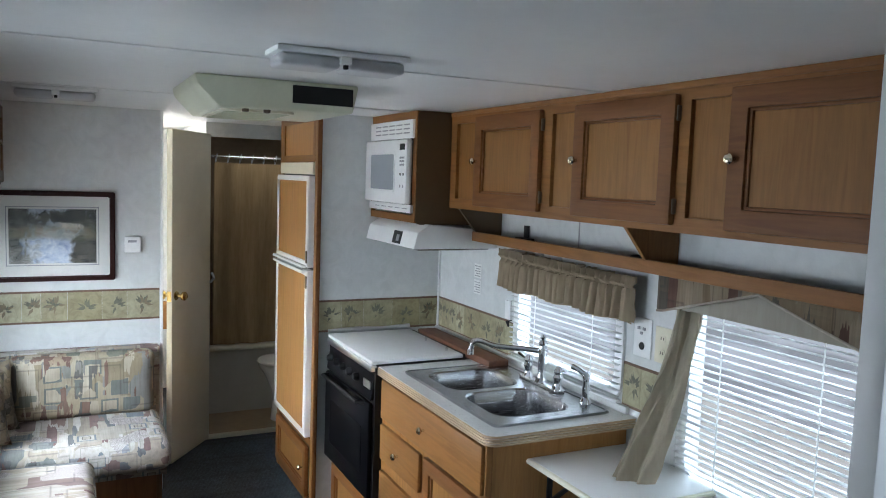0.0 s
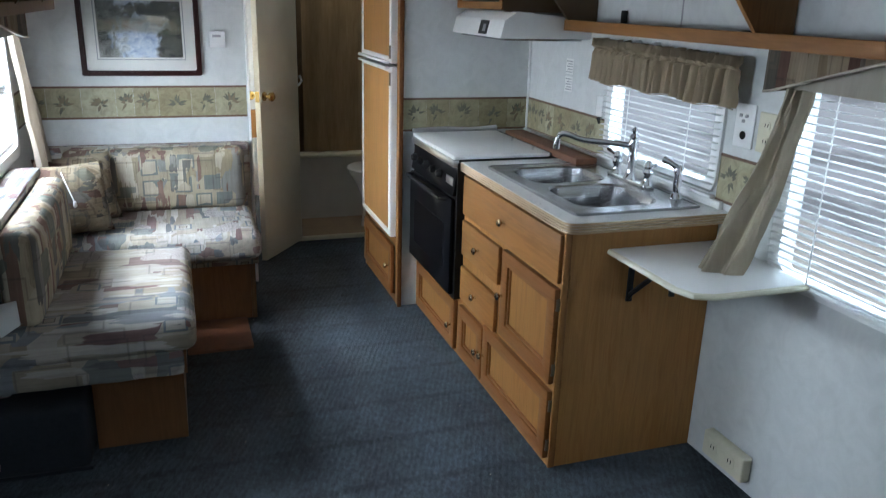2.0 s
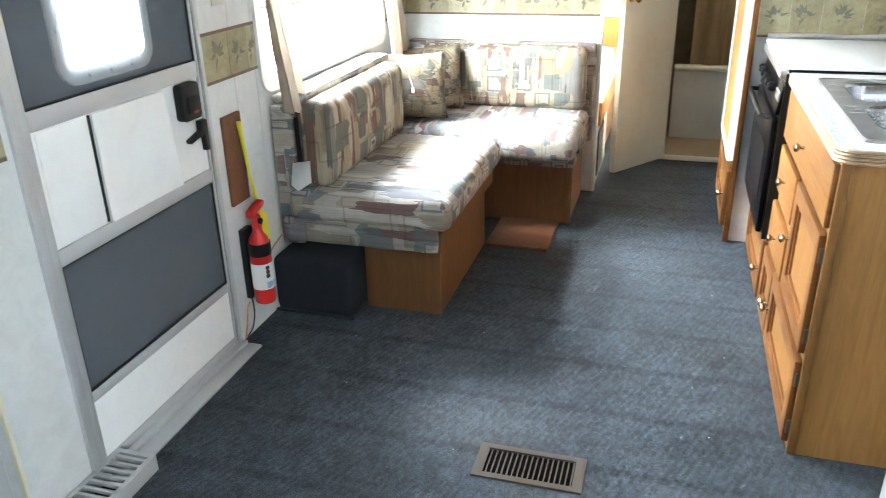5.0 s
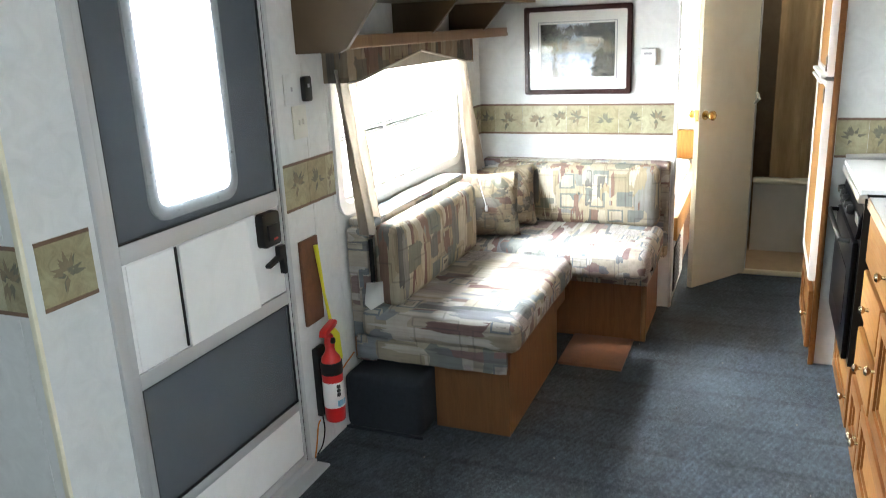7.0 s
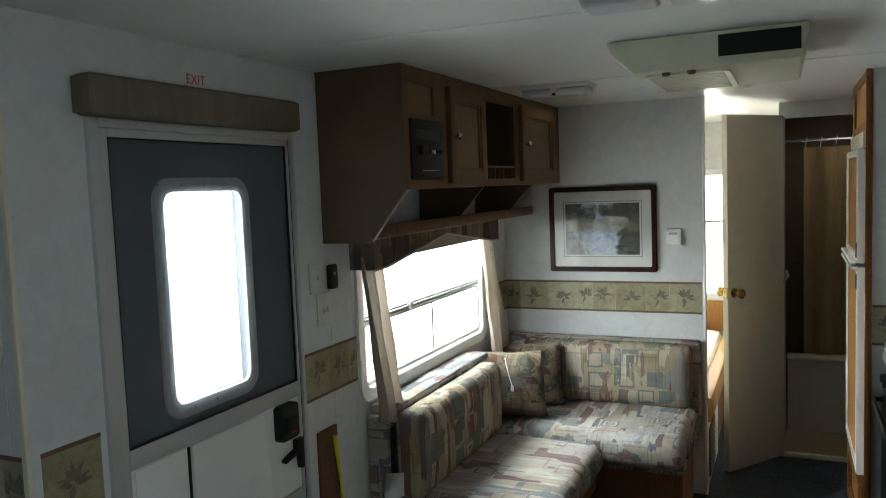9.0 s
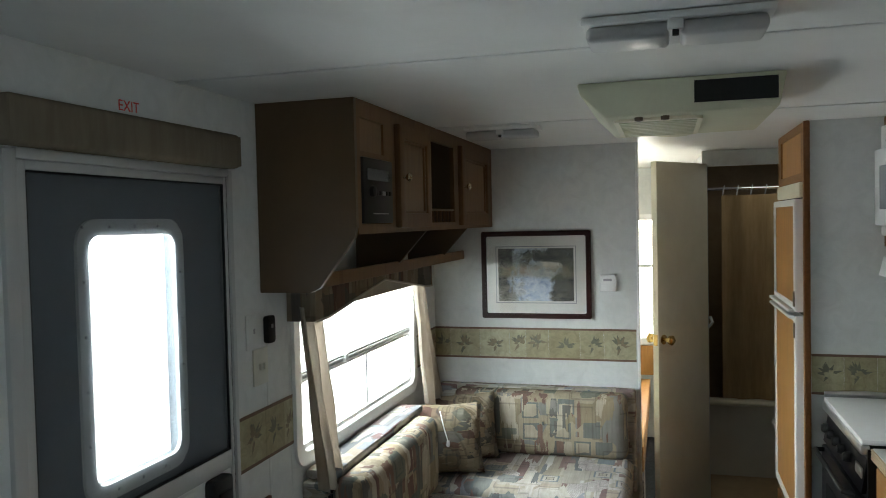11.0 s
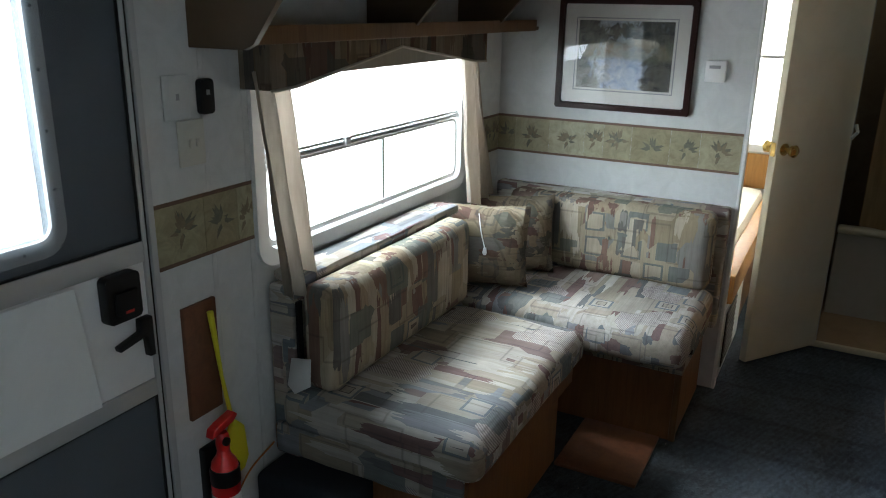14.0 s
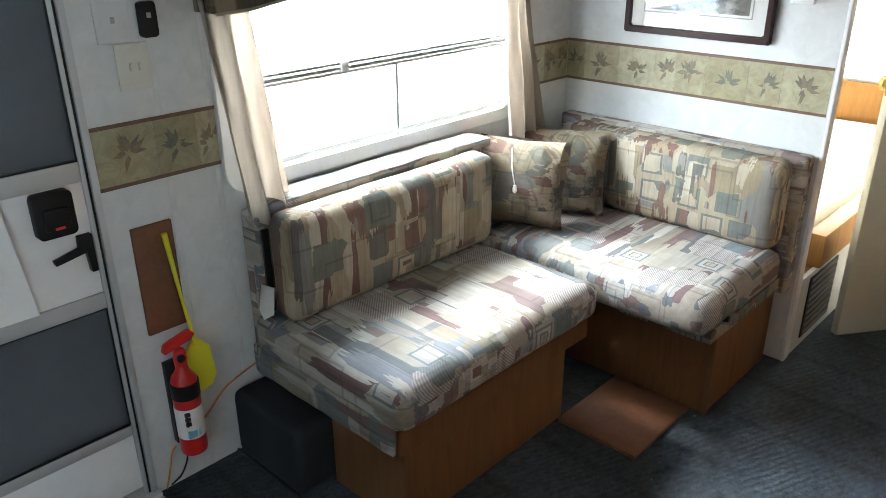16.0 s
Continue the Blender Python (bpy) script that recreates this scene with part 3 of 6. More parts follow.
def wall_with_holes(axis, w0, w1, u0, u1, v0, v1, holes):
    """A wall slab across an axis with rectangular openings (u0, u1, v0, v1) that go through it."""
    us = sorted({u0, u1, *[h[0] for h in holes], *[h[1] for h in holes]})
    vs = sorted({v0, v1, *[h[2] for h in holes], *[h[3] for h in holes]})
    bm = bmesh.new()
    keep = {}
    for i in range(len(us) - 1):
        for j in range(len(vs) - 1):
            cu, cv = (us[i] + us[i + 1]) / 2, (vs[j] + vs[j + 1]) / 2
            keep[i, j] = not any(h[0] < cu < h[1] and h[2] < cv < h[3] for h in holes)

    def p(w, u, v):
        return (w, u, v) if axis == "x" else (u, w, v)

    def quad(*c):
        bm.faces.new([bm.verts.new(k) for k in c])

    for (i, j), ok in keep.items():
        if not ok:
            continue
        a, b, c, d = us[i], us[i + 1], vs[j], vs[j + 1]
        for w in (w0, w1):
            quad(p(w, a, c), p(w, b, c), p(w, b, d), p(w, a, d))
        for di, dj, e in ((-1, 0, (a, c, a, d)), (1, 0, (b, c, b, d)), (0, -1, (a, c, b, c)), (0, 1, (a, d, b, d))):
            if not keep.get((i + di, j + dj), False):
                quad(p(w0, e[0], e[1]), p(w1, e[0], e[1]), p(w1, e[2], e[3]), p(w0, e[2], e[3]))
    bmesh.ops.remove_doubles(bm, verts=bm.verts, dist=1e-5)
    bmesh.ops.recalc_face_normals(bm, faces=bm.faces)
    return bm


def pleats(path, z0, z1, n, amp, thick=0.004, taper=1.0, rows=14, gather=0.0, seed=1):
    """Hanging cloth along a line from path[0] to path[1] (x, y); taper narrows or widens it towards the foot."""
    bm = bmesh.new()
    a, b = Vector((*path[0], 0)), Vector((*path[1], 0))
    d = b - a
    side = Vector((-d.y, d.x, 0)).normalized()
    cols = n * 8
    rnd = random.Random(seed)
    phase = [rnd.uniform(-0.5, 0.5) for _ in range(cols + 1)]
    grid = []
    for j in range(rows + 1):
        v = j / rows
        z = z1 + (z0 - z1) * v
        row = []
        for i in range(cols + 1):
            u = i / cols
            w = 0.5 + (u - 0.5) * (1 + (taper - 1) * v)
            g = amp * (0.55 + 0.6 * v) * math.sin(2 * math.pi * n * u + phase[i // 8] * 0.9 + 0.6 * v)
            if gather:
                g += gather * math.sin(2 * math.pi * n * 2.7 * u + 1.3) * max(0, 1 - 4 * abs(v - 0.18))
            q = a + d * w + side * g
            q.z = z + 0.006 * noise.noise(Vector((u * 9, v * 5, seed)))
            row.append(bm.verts.new(q))
        grid.append(row)
    for p, q in zip(grid, grid[1:]):
        for i in range(cols):
            bm.faces.new((p[i], p[i + 1], q[i + 1], q[i]))
    bmesh.ops.recalc_face_normals(bm, faces=bm.faces)
    bmesh.ops.solidify(bm, geom=bm.faces[:], thickness=thick)
    return bm


def letters(text, size, depth, spot, turn, material, parent, name="lettering"):
    c = bpy.data.curves.new(name, "FONT")
    c.body, c.size, c.extrude, c.align_x, c.align_y = text, size, depth, "CENTER", "CENTER"
    tmp = new(name, c)
    me = bpy.data.meshes.new_from_object(tmp.evaluated_get(bpy.context.evaluated_depsgraph_get()))
    bpy.data.objects.remove(tmp)
    bm = bmesh.new()
    bm.from_mesh(me)
    bm.transform(pose(*spot, *turn))
    return part(name, bm, material, parent)


W, CEILZ, BACK, KWALL = 2.432, 2.04, 4.155, 3.595

# ---- large structure ----
solo("floor", prism([(-0.85, -1.85), (W + 0.05, -1.85), (W + 0.05, 6.25), (-0.05, 6.25), (-0.05, 1.20), (-0.85, 1.20)], "z", -0.04, 0.0), CARPET, "blue-grey ribbed carpet with lint and worn patches", "floor", "structure")
solo("ceiling", prism([(-0.85, -1.85), (W + 0.05, -1.85), (W + 0.05, 6.25), (-0.05, 6.25), (-0.05, 1.20), (-0.85, 1.20)], "z", CEILZ, CEILZ + 0.04), CEIL, "smooth white vinyl ceiling panels", "ceiling", "structure")
WIN_L = (2.545, 3.755, 0.885, 1.41)
WIN_K = (2.075, 2.755, 0.985, 1.36)
WIN_R = (0.98, 1.70, 0.80, 1.40)
DOOR = (1.378, 2.15, 0.015, 1.825)
solo("wall_left", wall_with_holes("x", -0.05, 0.0, 1.162, 6.25, 0, CEILZ, [DOOR, WIN_L]), WALL,
     "white mottled vinyl wall beside the entry door", "wall", "structure")
# The third opening is made up, out of view, to admit the front fill lamp
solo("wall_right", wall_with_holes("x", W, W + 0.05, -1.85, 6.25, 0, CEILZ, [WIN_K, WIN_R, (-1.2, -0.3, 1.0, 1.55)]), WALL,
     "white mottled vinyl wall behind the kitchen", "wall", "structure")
solo("wall_back", box(0.0, 1.055, BACK, BACK + 0.035, 0, CEILZ), WALL, "white mottled partition behind the corner seat", "wall", "structure")
solo("wall_kitchen_end", box(1.752, W, KWALL, KWALL + 0.02, 0, CEILZ), WALL, "white vinyl side of the fridge enclosure", "wall", "structure")
solo("wall_slide_return", box(-0.8, -0.052, 1.162, 1.20, 0, CEILZ), WALL, "white vinyl return wall at the slide-out", "wall", "structure")
solo("wall_slide", box(-0.85, -0.8, -1.85, 1.20, 0, CEILZ), WALL, "plain white slide-out wall", "wall", "structure")
solo("wall_front", box(-0.8, W, -1.85, -1.8, 0, CEILZ), WALL, "plain white front wall", "wall", "structure")
solo("wall_partition", box(1.660, W, 0.530, 0.553, 0, CEILZ), WALL, "white partition beside the passage", "wall", "structure")
solo("trim_partition", box(1.614, 1.661, 0.520, 0.562, 0, CEILZ, 0.004), WHITE, "white partition edge trim", "trim", "structure")
solo("wall_rear", wall_with_holes("y", 6.2, 6.25, 0.0, W, 0, CEILZ, [(0.15, 1.2, 0.75, 1.65)]), WALL, "white rear bedroom wall", "wall", "structure")
solo("wall_bath_side", box(1.40, 1.43, 4.90, 6.2, 0, CEILZ), WALL, "white bathroom partition", "wall", "structure")
solo("wall_bath_front", wall_with_holes("y", 4.88, 4.90, 1.40, W, 0, CEILZ, [(1.43, 1.95, 0.0, 1.95)]), WALL, "white bathroom wall with a doorway", "wall", "structure")
solo("wall_bath_lining", box(1.43, W, 5.98, 6.0, 0, CEILZ), LINO, "brown shower wall lining", "wall", "structure")
solo("floor_bath", box(1.43, W, 4.88, 5.98, 0.002, 0.02), LINO, "tan bathroom linoleum", "floor", "structure")
solo("trim_bath_sill", box(1.40, 1.95, 4.86, 4.885, 0.0, 0.028, 0.004), IVORY, "cream plastic door sill", "trim", "structure")
solo("trim_wall_end", box(1.055, 1.068, BACK - 0.006, BACK + 0.041, 0, CEILZ, 0.003), WHITE, "white wall end trim", "trim", "structure")
solo("trim_corner_kitchen", box(W - 0.012, W - 0.001, KWALL - 0.012, KWALL - 0.001, 0.92, 1.42, 0.003), WHITE, "white corner bead", "trim", "structure")
solo("trim_corner_slide", box(-0.012, 0.004, 1.154, 1.166, 0, CEILZ, 0.003), IVORY, "ivory corner bead", "trim", "structure")
for y in (1.93, 3.15):
    solo("trim_ceiling_seam", box(0.0, W, y - 0.012, y + 0.012, CEILZ - 0.004, CEILZ - 0.0005, 0.0015), CEIL, "flat white ceiling seam strip", "trim", "structure")
for y in (2.345, 2.49):
    solo("trim_wall_seam", box(0.0003, 0.0014, y - 0.008, y + 0.008, 0.0, CEILZ - 0.6 if y > 2.4 else 1.46, 0.001), WALL, "narrow white wall seam strip", "trim", "structure")

# outdoors
solo("ground", box(-60, 60, -60, 60, -0.75, -0.7), mottled("gravel", (0.36, 0.34, 0.30), (0.28, 0.27, 0.24), 3, 0.9, 0.5), "pale gravel yard", "ground", "structure")


def leaf_motifs(bm, wallpt, u0, u1, z0, z1, rnd):
    """Sprigs of pointed leaves, 1 mm proud of the border."""
    h = z1 - z0
    count = max(1, int((u1 - u0) / 0.105))
    for c in range(count):
        cu, cz = u0 + (c + 0.5) * (u1 - u0) / count + rnd.uniform(-0.012, 0.012), z0 + h * rnd.uniform(0.40, 0.58)
        big = 1.4 if c % 2 == 0 else 0.75
        for k in range(15 if big > 1 else 8):
            a = radians(rnd.choice((90, 70, 115, 40, 140, 250, 10, 180)) + rnd.uniform(-16, 16)) if big > 1 else radians(rnd.uniform(0, 360))
            L, wd = h * 0.24 * big * rnd.uniform(0.5, 1.2), h * 0.036 * big
            s = h * rnd.uniform(0.02, 0.16)
            pts = [(s, 0), (L * 0.4, wd), (L, 0), (L * 0.45, -wd)]
            vs = []
            for p, q in pts:
                uu, zz = cu + p * math.cos(a) - q * math.sin(a), cz + p * math.sin(a) + q * math.cos(a)
                vs.append(bm.verts.new(wallpt(min(max(uu, u0 + 0.003), u1 - 0.003), zz, k * 0.00012 + c * 0.00001)))
            bm.faces.new(vs)


def border(name, wallpt, u0, u1, z0=0.943, z1=1.107, seed=1, label="olive wallpaper border with leaf sprigs between brown edge lines"):
    """A paper band in panels; wallpt(u, z, proud) gives the place on the wall."""
    rnd = random.Random(seed)
    lo, hi = Vector(wallpt(u0, z0, 0)), Vector(wallpt(u1, z1, 0))
    band = thing(name, ((lo.x + hi.x) / 2, (lo.y + hi.y) / 2, z0), label, "wallpaper border", "wallpaper borders")
    cuts = [u0]
    while cuts[-1] < u1 - 0.001:
        cuts.append(min(cuts[-1] + rnd.choice((0.085, 0.12, 0.16)), u1))
    if len(cuts) > 2 and cuts[-1] - cuts[-2] < 0.04:
        cuts.pop(-2)

    def slab(a, b, c, d, p0, p1):
        bm = bmesh.new()
        vs = [bm.verts.new(wallpt(u, z, p)) for p in (p0, p1) for u, z in ((a, c), (b, c), (b, d), (a, d))]
        for q in ((3, 2, 1, 0), (4, 5, 6, 7), (0, 1, 5, 4), (1, 2, 6, 5), (2, 3, 7, 6), (3, 0, 4, 7)):
            bm.faces.new([vs[k] for k in q])
        bmesh.ops.recalc_face_normals(bm, faces=bm.faces)
        return bm

    for a, b in zip(cuts, cuts[1:]):
        part("panel", slab(a + 0.0005, b - 0.0005, z0 + 0.006, z1 - 0.006, 0.0002, 0.0016 + rnd.uniform(0, 0.0004)), BORDER, band)
    for c, d in ((z0, z0 + 0.010), (z1 - 0.010, z1)):
        part("edge_line", slab(u0, u1, c, d, 0.0002, 0.0024), BORDERLINE, band)
    for k, material in ((0, LEAF), (1, LEAF2)):
        bm = bmesh.new()
        r2 = random.Random(seed + 7 * k)
        for a, b in zip(cuts, cuts[1:]):
            if r2.random() < (0.8 if k == 0 else 0.55):
                leaf_motifs(bm, lambda u, z, q, k=k: wallpt(u, z, 0.0026 + 0.0014 * k + q), a, b, z0 + 0.012, z1 - 0.012, r2)
        if len(bm.verts) > 3:
            tagged(part("leaf_print", bm, material, band), kind="stuff")
        else:
            bm.free()


border("wallpaper_border", lambda u, z, p: (u, BACK - p, z), 0.0, 1.05, seed=3)
border("wallpaper_border", lambda u, z, p: (0.0 + p, u, z), 2.160, 2.50, seed=5)
border("wallpaper_border", lambda u, z, p: (0.0 + p, u, z), 3.83, 4.15, seed=6)
border("wallpaper_border", lambda u, z, p: (0.0 + p, u, z), 1.19, 1.345, seed=9)
border("wallpaper_border", lambda u, z, p: (u, 1.162 - p, z), -0.6, -0.014, seed=11)
border("wallpaper_border", lambda u, z, p: (u, KWALL - p, z), 1.757, W - 0.004, 0.935, 1.10, seed=13)
border("wallpaper_border", lambda u, z, p: (W - p, u, z), 2.80, KWALL - 0.004, 0.935, 1.10, seed=15)
border("wallpaper_border", lambda u, z, p: (W - p, u, z), 1.78, 2.035, 0.935, 1.10, seed=17)


# ---- windows ----
def slide_window(name, axis_x, inward, y0, y1, z0, z1, mid, label, divider=None):
    """An aluminium framed window in a side wall; inward is the sign of the room's side."""
    w = thing(name, (axis_x, (y0 + y1) / 2, z0), label, "window")
    tagged(w, kind="structure")
    a, b = sorted((axis_x - inward * 0.03, axis_x + inward * 0.012))
    part("window_frame", ring(rounded(y0 - 0.04, y1 + 0.04, z0 - 0.04, z1 + 0.04, 0.07), rounded(y0 + 0.004, y1 - 0.004, z0 + 0.004, z1 - 0.004, 0.045), "x", a, b), WHITE, w, "white rounded window frame")
    g = axis_x - inward * 0.022
    for c, d in ((z0, mid - 0.004), (mid + 0.004, z1)) if mid else ((z0, z1),):
        p = part("pane", box(g - 0.0015, g + 0.0015, y0 - 0.005, y1 + 0.005, c, d), GLASS, w)
        p.visible_shadow = False
    if mid:
        part("mid_rail", box(g - 0.012, g + 0.012, y0, y1, mid - 0.010, mid + 0.001, 0.002), ALU, w, "aluminium middle rail")
        part("mid_rail", box(g - 0.010, g + 0.014, y0, y1, mid + 0.007, mid + 0.016, 0.002), ALU, w, "aluminium middle rail")
        part("latch", box(g + 0.010, g + 0.024, y0 + 0.405, y0 + 0.435, mid - 0.012, mid + 0.018, 0.003), WHITE, w)
    if divider:
        part("sash_frame", ring(rounded(y0 + 0.010, y1 - 0.010, z0 + 0.010, mid - 0.012, 0.038), rounded(y0 + 0.026, y1 - 0.026, z0 + 0.026, mid - 0.020, 0.026), "x", g + 0.003, g + 0.016), WHITE, w, "white sliding sash frame")
        part("divider", box(g - 0.008, g + 0.012, divider - 0.006, divider + 0.006, z0, mid - 0.013, 0.002), ALU, w)
    return w


slide_window("window_1", 0.0, 1, *WIN_L, 1.145, "rounded white-framed window with an aluminium rail", 3.19)
slide_window("window_2", W, -1, *WIN_K, None, "small white-framed kitchen window behind a blind")
slide_window("window_3", W, -1, *WIN_R, None, "white-framed dinette window behind a blind")


PITCH = 0.0232


def blind(name, x, y0, y1, z0, z1, label, cords):
    b = thing(name, (x, (y0 + y1) / 2, z0), label, "blind", "window blinds")
    part("headrail", box(x - 0.018, x + 0.010, y0, y1, z1 - 0.022, z1, 0.002), WHITE, b)
    part("bottom_rail", box(x - 0.016, x + 0.008, y0, y1, z0, z0 + 0.010, 0.003), WHITE, b)
    n = round((z1 - z0 - 0.05) / PITCH) + 1
    rnd = random.Random(int(y0 * 100))
    base = None
    for k in range(n):
        z = z0 + 0.022 + k * (z1 - z0 - 0.05) / (n - 1)
        if base is None:
            bm = bmesh.new()
            L = (y1 - y0 - 0.006) / 2
            pr = [(-0.0125, -0.0012), (-0.005, 0.0010), (0.005, 0.0010), (0.0125, -0.0012)]
            lo = [bm.verts.new((p, -L, q)) for p, q in pr]
            hi = [bm.verts.new((p, L, q)) for p, q in pr]
            for i in range(3):
                bm.faces.new((lo[i], lo[i + 1], hi[i + 1], hi[i]))
            bmesh.ops.solidify(bm, geom=bm.faces[:], thickness=0.0007)
            me = bpy.data.meshes.new("slat")
            bm.to_mesh(me)
            bm.free()
            me.materials.append(SLAT)
            base = me
        s = new("slat", base)
        s.parent = b
        s.location = Vector((x - 0.003, (y0 + y1) / 2, z)) - ORIGIN[b.name]
        s.rotation_euler = (rnd.uniform(-0.002, 0.002), radians(rnd.uniform(-4, 2)), 0)
    for y in cords:
        part("ladder_cord", box(x - 0.0165, x - 0.0150, y - 0.0022, y + 0.0022, z0, z1 - 0.02), CORD, b)
    return b


blind("kitchen_blind", W - 0.018, 2.028, 2.800, 0.944, 1.37, "white slatted mini blind over the kitchen window", (2.191, 2.589))
blind("dinette_blind", W - 0.018, 1.0, 1.73, 0.78, 1.40, "white slatted mini blind over the dinette window", (1.20, 1.55))

# rear bedroom window
rw = tagged(thing("window_4", (0.675, 6.2, 0.75), "bright bedroom window with pale curtain light", "window"), kind="structure")
part("window_frame", ring(rounded(0.11, 1.24, 0.71, 1.69, 0.07), rounded(0.154, 1.196, 0.754, 1.646, 0.045), "y", 6.19, 6.23), WHITE, rw)
part("mid_rail", box(0.15, 1.2, 6.205, 6.225, 1.29, 1.31, 0.003), ALU, rw)
p = part("pane", box(0.15, 1.2, 6.222, 6.225, 0.75, 1.65), GLASS, rw)
p.visible_shadow = False

# ---- entry door ----
dr = tagged(thing("door_1", (0.0, 1.77, 0.0), "aluminium screen door closed over a white entry door with a bright window", "door"), kind="structure")
y0, y1, z1 = 1.378, 2.15, 1.825
for a, b, c, d in ((y0 - 0.014, y0 + 0.018, 0.0, z1), (y1 - 0.012, y1 + 0.006, 0.0, z1), (y0 + 0.018, y1 - 0.012, z1 - 0.018, z1 + 0.004)):
    part("jamb", box(-0.048, 0.012, a, b, c, d, 0.003), ALU, dr)
part("threshold", box(-0.048, 0.030, y0 - 0.005, y1 + 0.01, 0.0, 0.020, 0.003), ALU, dr)
part("sill_strip", box(0.031, 0.085, y0 - 0.005, y1 + 0.01, 0.0, 0.010, 0.003), ALU, dr, "flat aluminium sill strip")
for a, b, c, d in ((1.398, 1.422, 0.02, 1.806), (2.119, 2.131, 0.02, 1.806)):
    part("stile", box(-0.012, 0.008, a, b, c, d, 0.004), ALU, dr)
for c, d in ((0.02, 0.05), (0.235, 0.268), (0.640, 0.685), (0.985, 1.035), (1.786, 1.806)):
    part("rail", box(-0.011, 0.007, 1.422, 2.119, c, d, 0.003), ALU, dr)
for c, d in ((0.268, 0.640), (1.035, 1.786)):
    part("screen", box(-0.004, -0.002, 1.422, 2.119, c, d), SCREEN, dr, "dark grey insect screen")
    part("spline", ring([(1.422, c), (2.119, c), (2.119, d), (1.422, d)], [(1.427, c + 0.005), (2.114, c + 0.005), (2.114, d - 0.005), (1.427, d - 0.005)], "x", -0.0015, 0.004), BLACK, dr, "black rubber screen spline")
part("weatherstrip", box(-0.017, 0.004, 2.1315, 2.1375, 0.02, 1.806, 0.001), BLACK, dr, "black rubber weatherstrip")
part("kick_plate", box(-0.006, 0.002, 1.422, 2.119, 0.05, 0.235, 0.001), WHITE, dr)
part("slide_panel", box(-0.008, 0.000, 1.422, 2.119, 0.685, 0.985, 0.001), WHITE, dr)
part("slide_panel", box(0.002, 0.005, 1.436, 1.612, 0.690, 0.980, 0.001), WHITE, dr)
part("slide_edge", box(0.002, 0.0065, 1.614, 1.622, 0.690, 0.982, 0.001), BLACK, dr)
# entry leaf behind the screen
part("entry_leaf", wall_with_holes("x", -0.046, -0.018, 1.406, 2.132, 0.02, 1.806, [(1.60, 1.912, 1.09, 1.655)]), DOORSKIN, dr)
part("window_bezel", ring(rounded(1.568, 1.945, 1.055, 1.69, 0.06), rounded(1.602, 1.910, 1.092, 1.653, 0.035), "x", -0.02, -0.010), WHITE, dr)
for yy, zz in [(1.585 + 0.0855 * k, z) for k in range(5) for z in (1.073, 1.672)] + [(y, 1.073 + 0.12 * k) for k in range(1, 5) for y in (1.585, 1.927)]:
    part("screw", lathe([(0.004, 0), (0.003, 0.002)], (-0.010, yy, zz), "x", 8), GREYBAR, dr)
p = part("pane", box(-0.036, -0.033, 1.59, 1.92, 1.08, 1.665), GLASS, dr)
p.visible_shadow = False
latch = part("latch_plate", prism(rounded(1.988, 2.082, 0.870, 0.982, 0.014), "x", 0.0, 0.030, 0.003), BLACK, dr, "black plastic latch plate")
part("paddle", box(0.030, 0.040, 2.005, 2.065, 0.892, 0.945, 0.004), BLACK, latch)
part("red_tab", box(0.040, 0.042, 2.025, 2.048, 0.893, 0.900, 0.001), SIGNRED, latch)
part("lever", prism([(2.015, 0.796), (2.092, 0.810), (2.096, 0.755), (2.112, 0.755), (2.112, 0.855), (2.078, 0.855), (2.076, 0.824), (2.013, 0.808)], "x", 0.002, 0.022, 0.002), BLACK, dr)

sheet = bmesh.new()
cols = 14
rows_ = []
for i in range(cols + 1):
    u = i / cols
    y = 1.626 + 0.33 * u
    rows_.append([sheet.verts.new((0.0095 + 0.012 * max(0, u - 0.6) ** 1.4 * (1 + j), y - 0.035 * (j == 1) * max(0, u - 0.85) / 0.15, 0.685 + 0.297 * j)) for j in range(2)])
for p, q in zip(rows_, rows_[1:]):
    sheet.faces.new((p[0], q[0], q[1], p[1]))
bmesh.ops.recalc_face_normals(sheet, faces=sheet.faces)
bmesh.ops.solidify(sheet, geom=sheet.faces[:], thickness=0.0008)
bmesh.ops.recalc_face_normals(sheet, faces=sheet.faces)
solo("paper_sheet", sheet, PAPER, "white paper sheet curling off the screen door", "paper")

val = thing("door_valance", (0.03, 1.72, 1.82), "padded taupe valance above the entry door", "valance")
part("board", box(0.001, 0.062, 1.334, 2.128, 1.828, 1.922, 0.014, 3), VINYLBOARD, val)
for yy in (1.336, 2.126):
    part("end_seam", box(0.004, 0.060, yy - 0.003, yy + 0.003, 1.834, 1.916, 0.002), VINYLBOARD, val)
exit_sign = thing("exit_sign", (0.002, 1.737, 1.93), "small sticker with red exit lettering on the wall", "sign")
part("sticker", box(0.0003, 0.0012, 1.705, 1.770, 1.932, 1.968), WALL, exit_sign)
letters("EXIT", 0.036, 0.0004, (0.0016, 1.737, 1.950), (90, 0, 90), SIGNRED, exit_sign)

# front step grate on the floor
gr = thing("step_grate", (0.06, 1.28, 0.0), "slotted aluminium step grate beside the door", "grate")
part("rim", ring([(0.0 + 0.005, 1.20), (0.13, 1.20), (0.13, 1.47), (0.005, 1.47)], [(0.02, 1.215), (0.115, 1.215), (0.115, 1.455), (0.02, 1.455)], "z", 0.0, 0.05), ALU, gr)
for k in range(9):
    y = 1.225 + k * 0.0265
    part("bar", box(0.018, 0.117, y, y + 0.011, 0.036, 0.049, 0.002), ALU, gr)


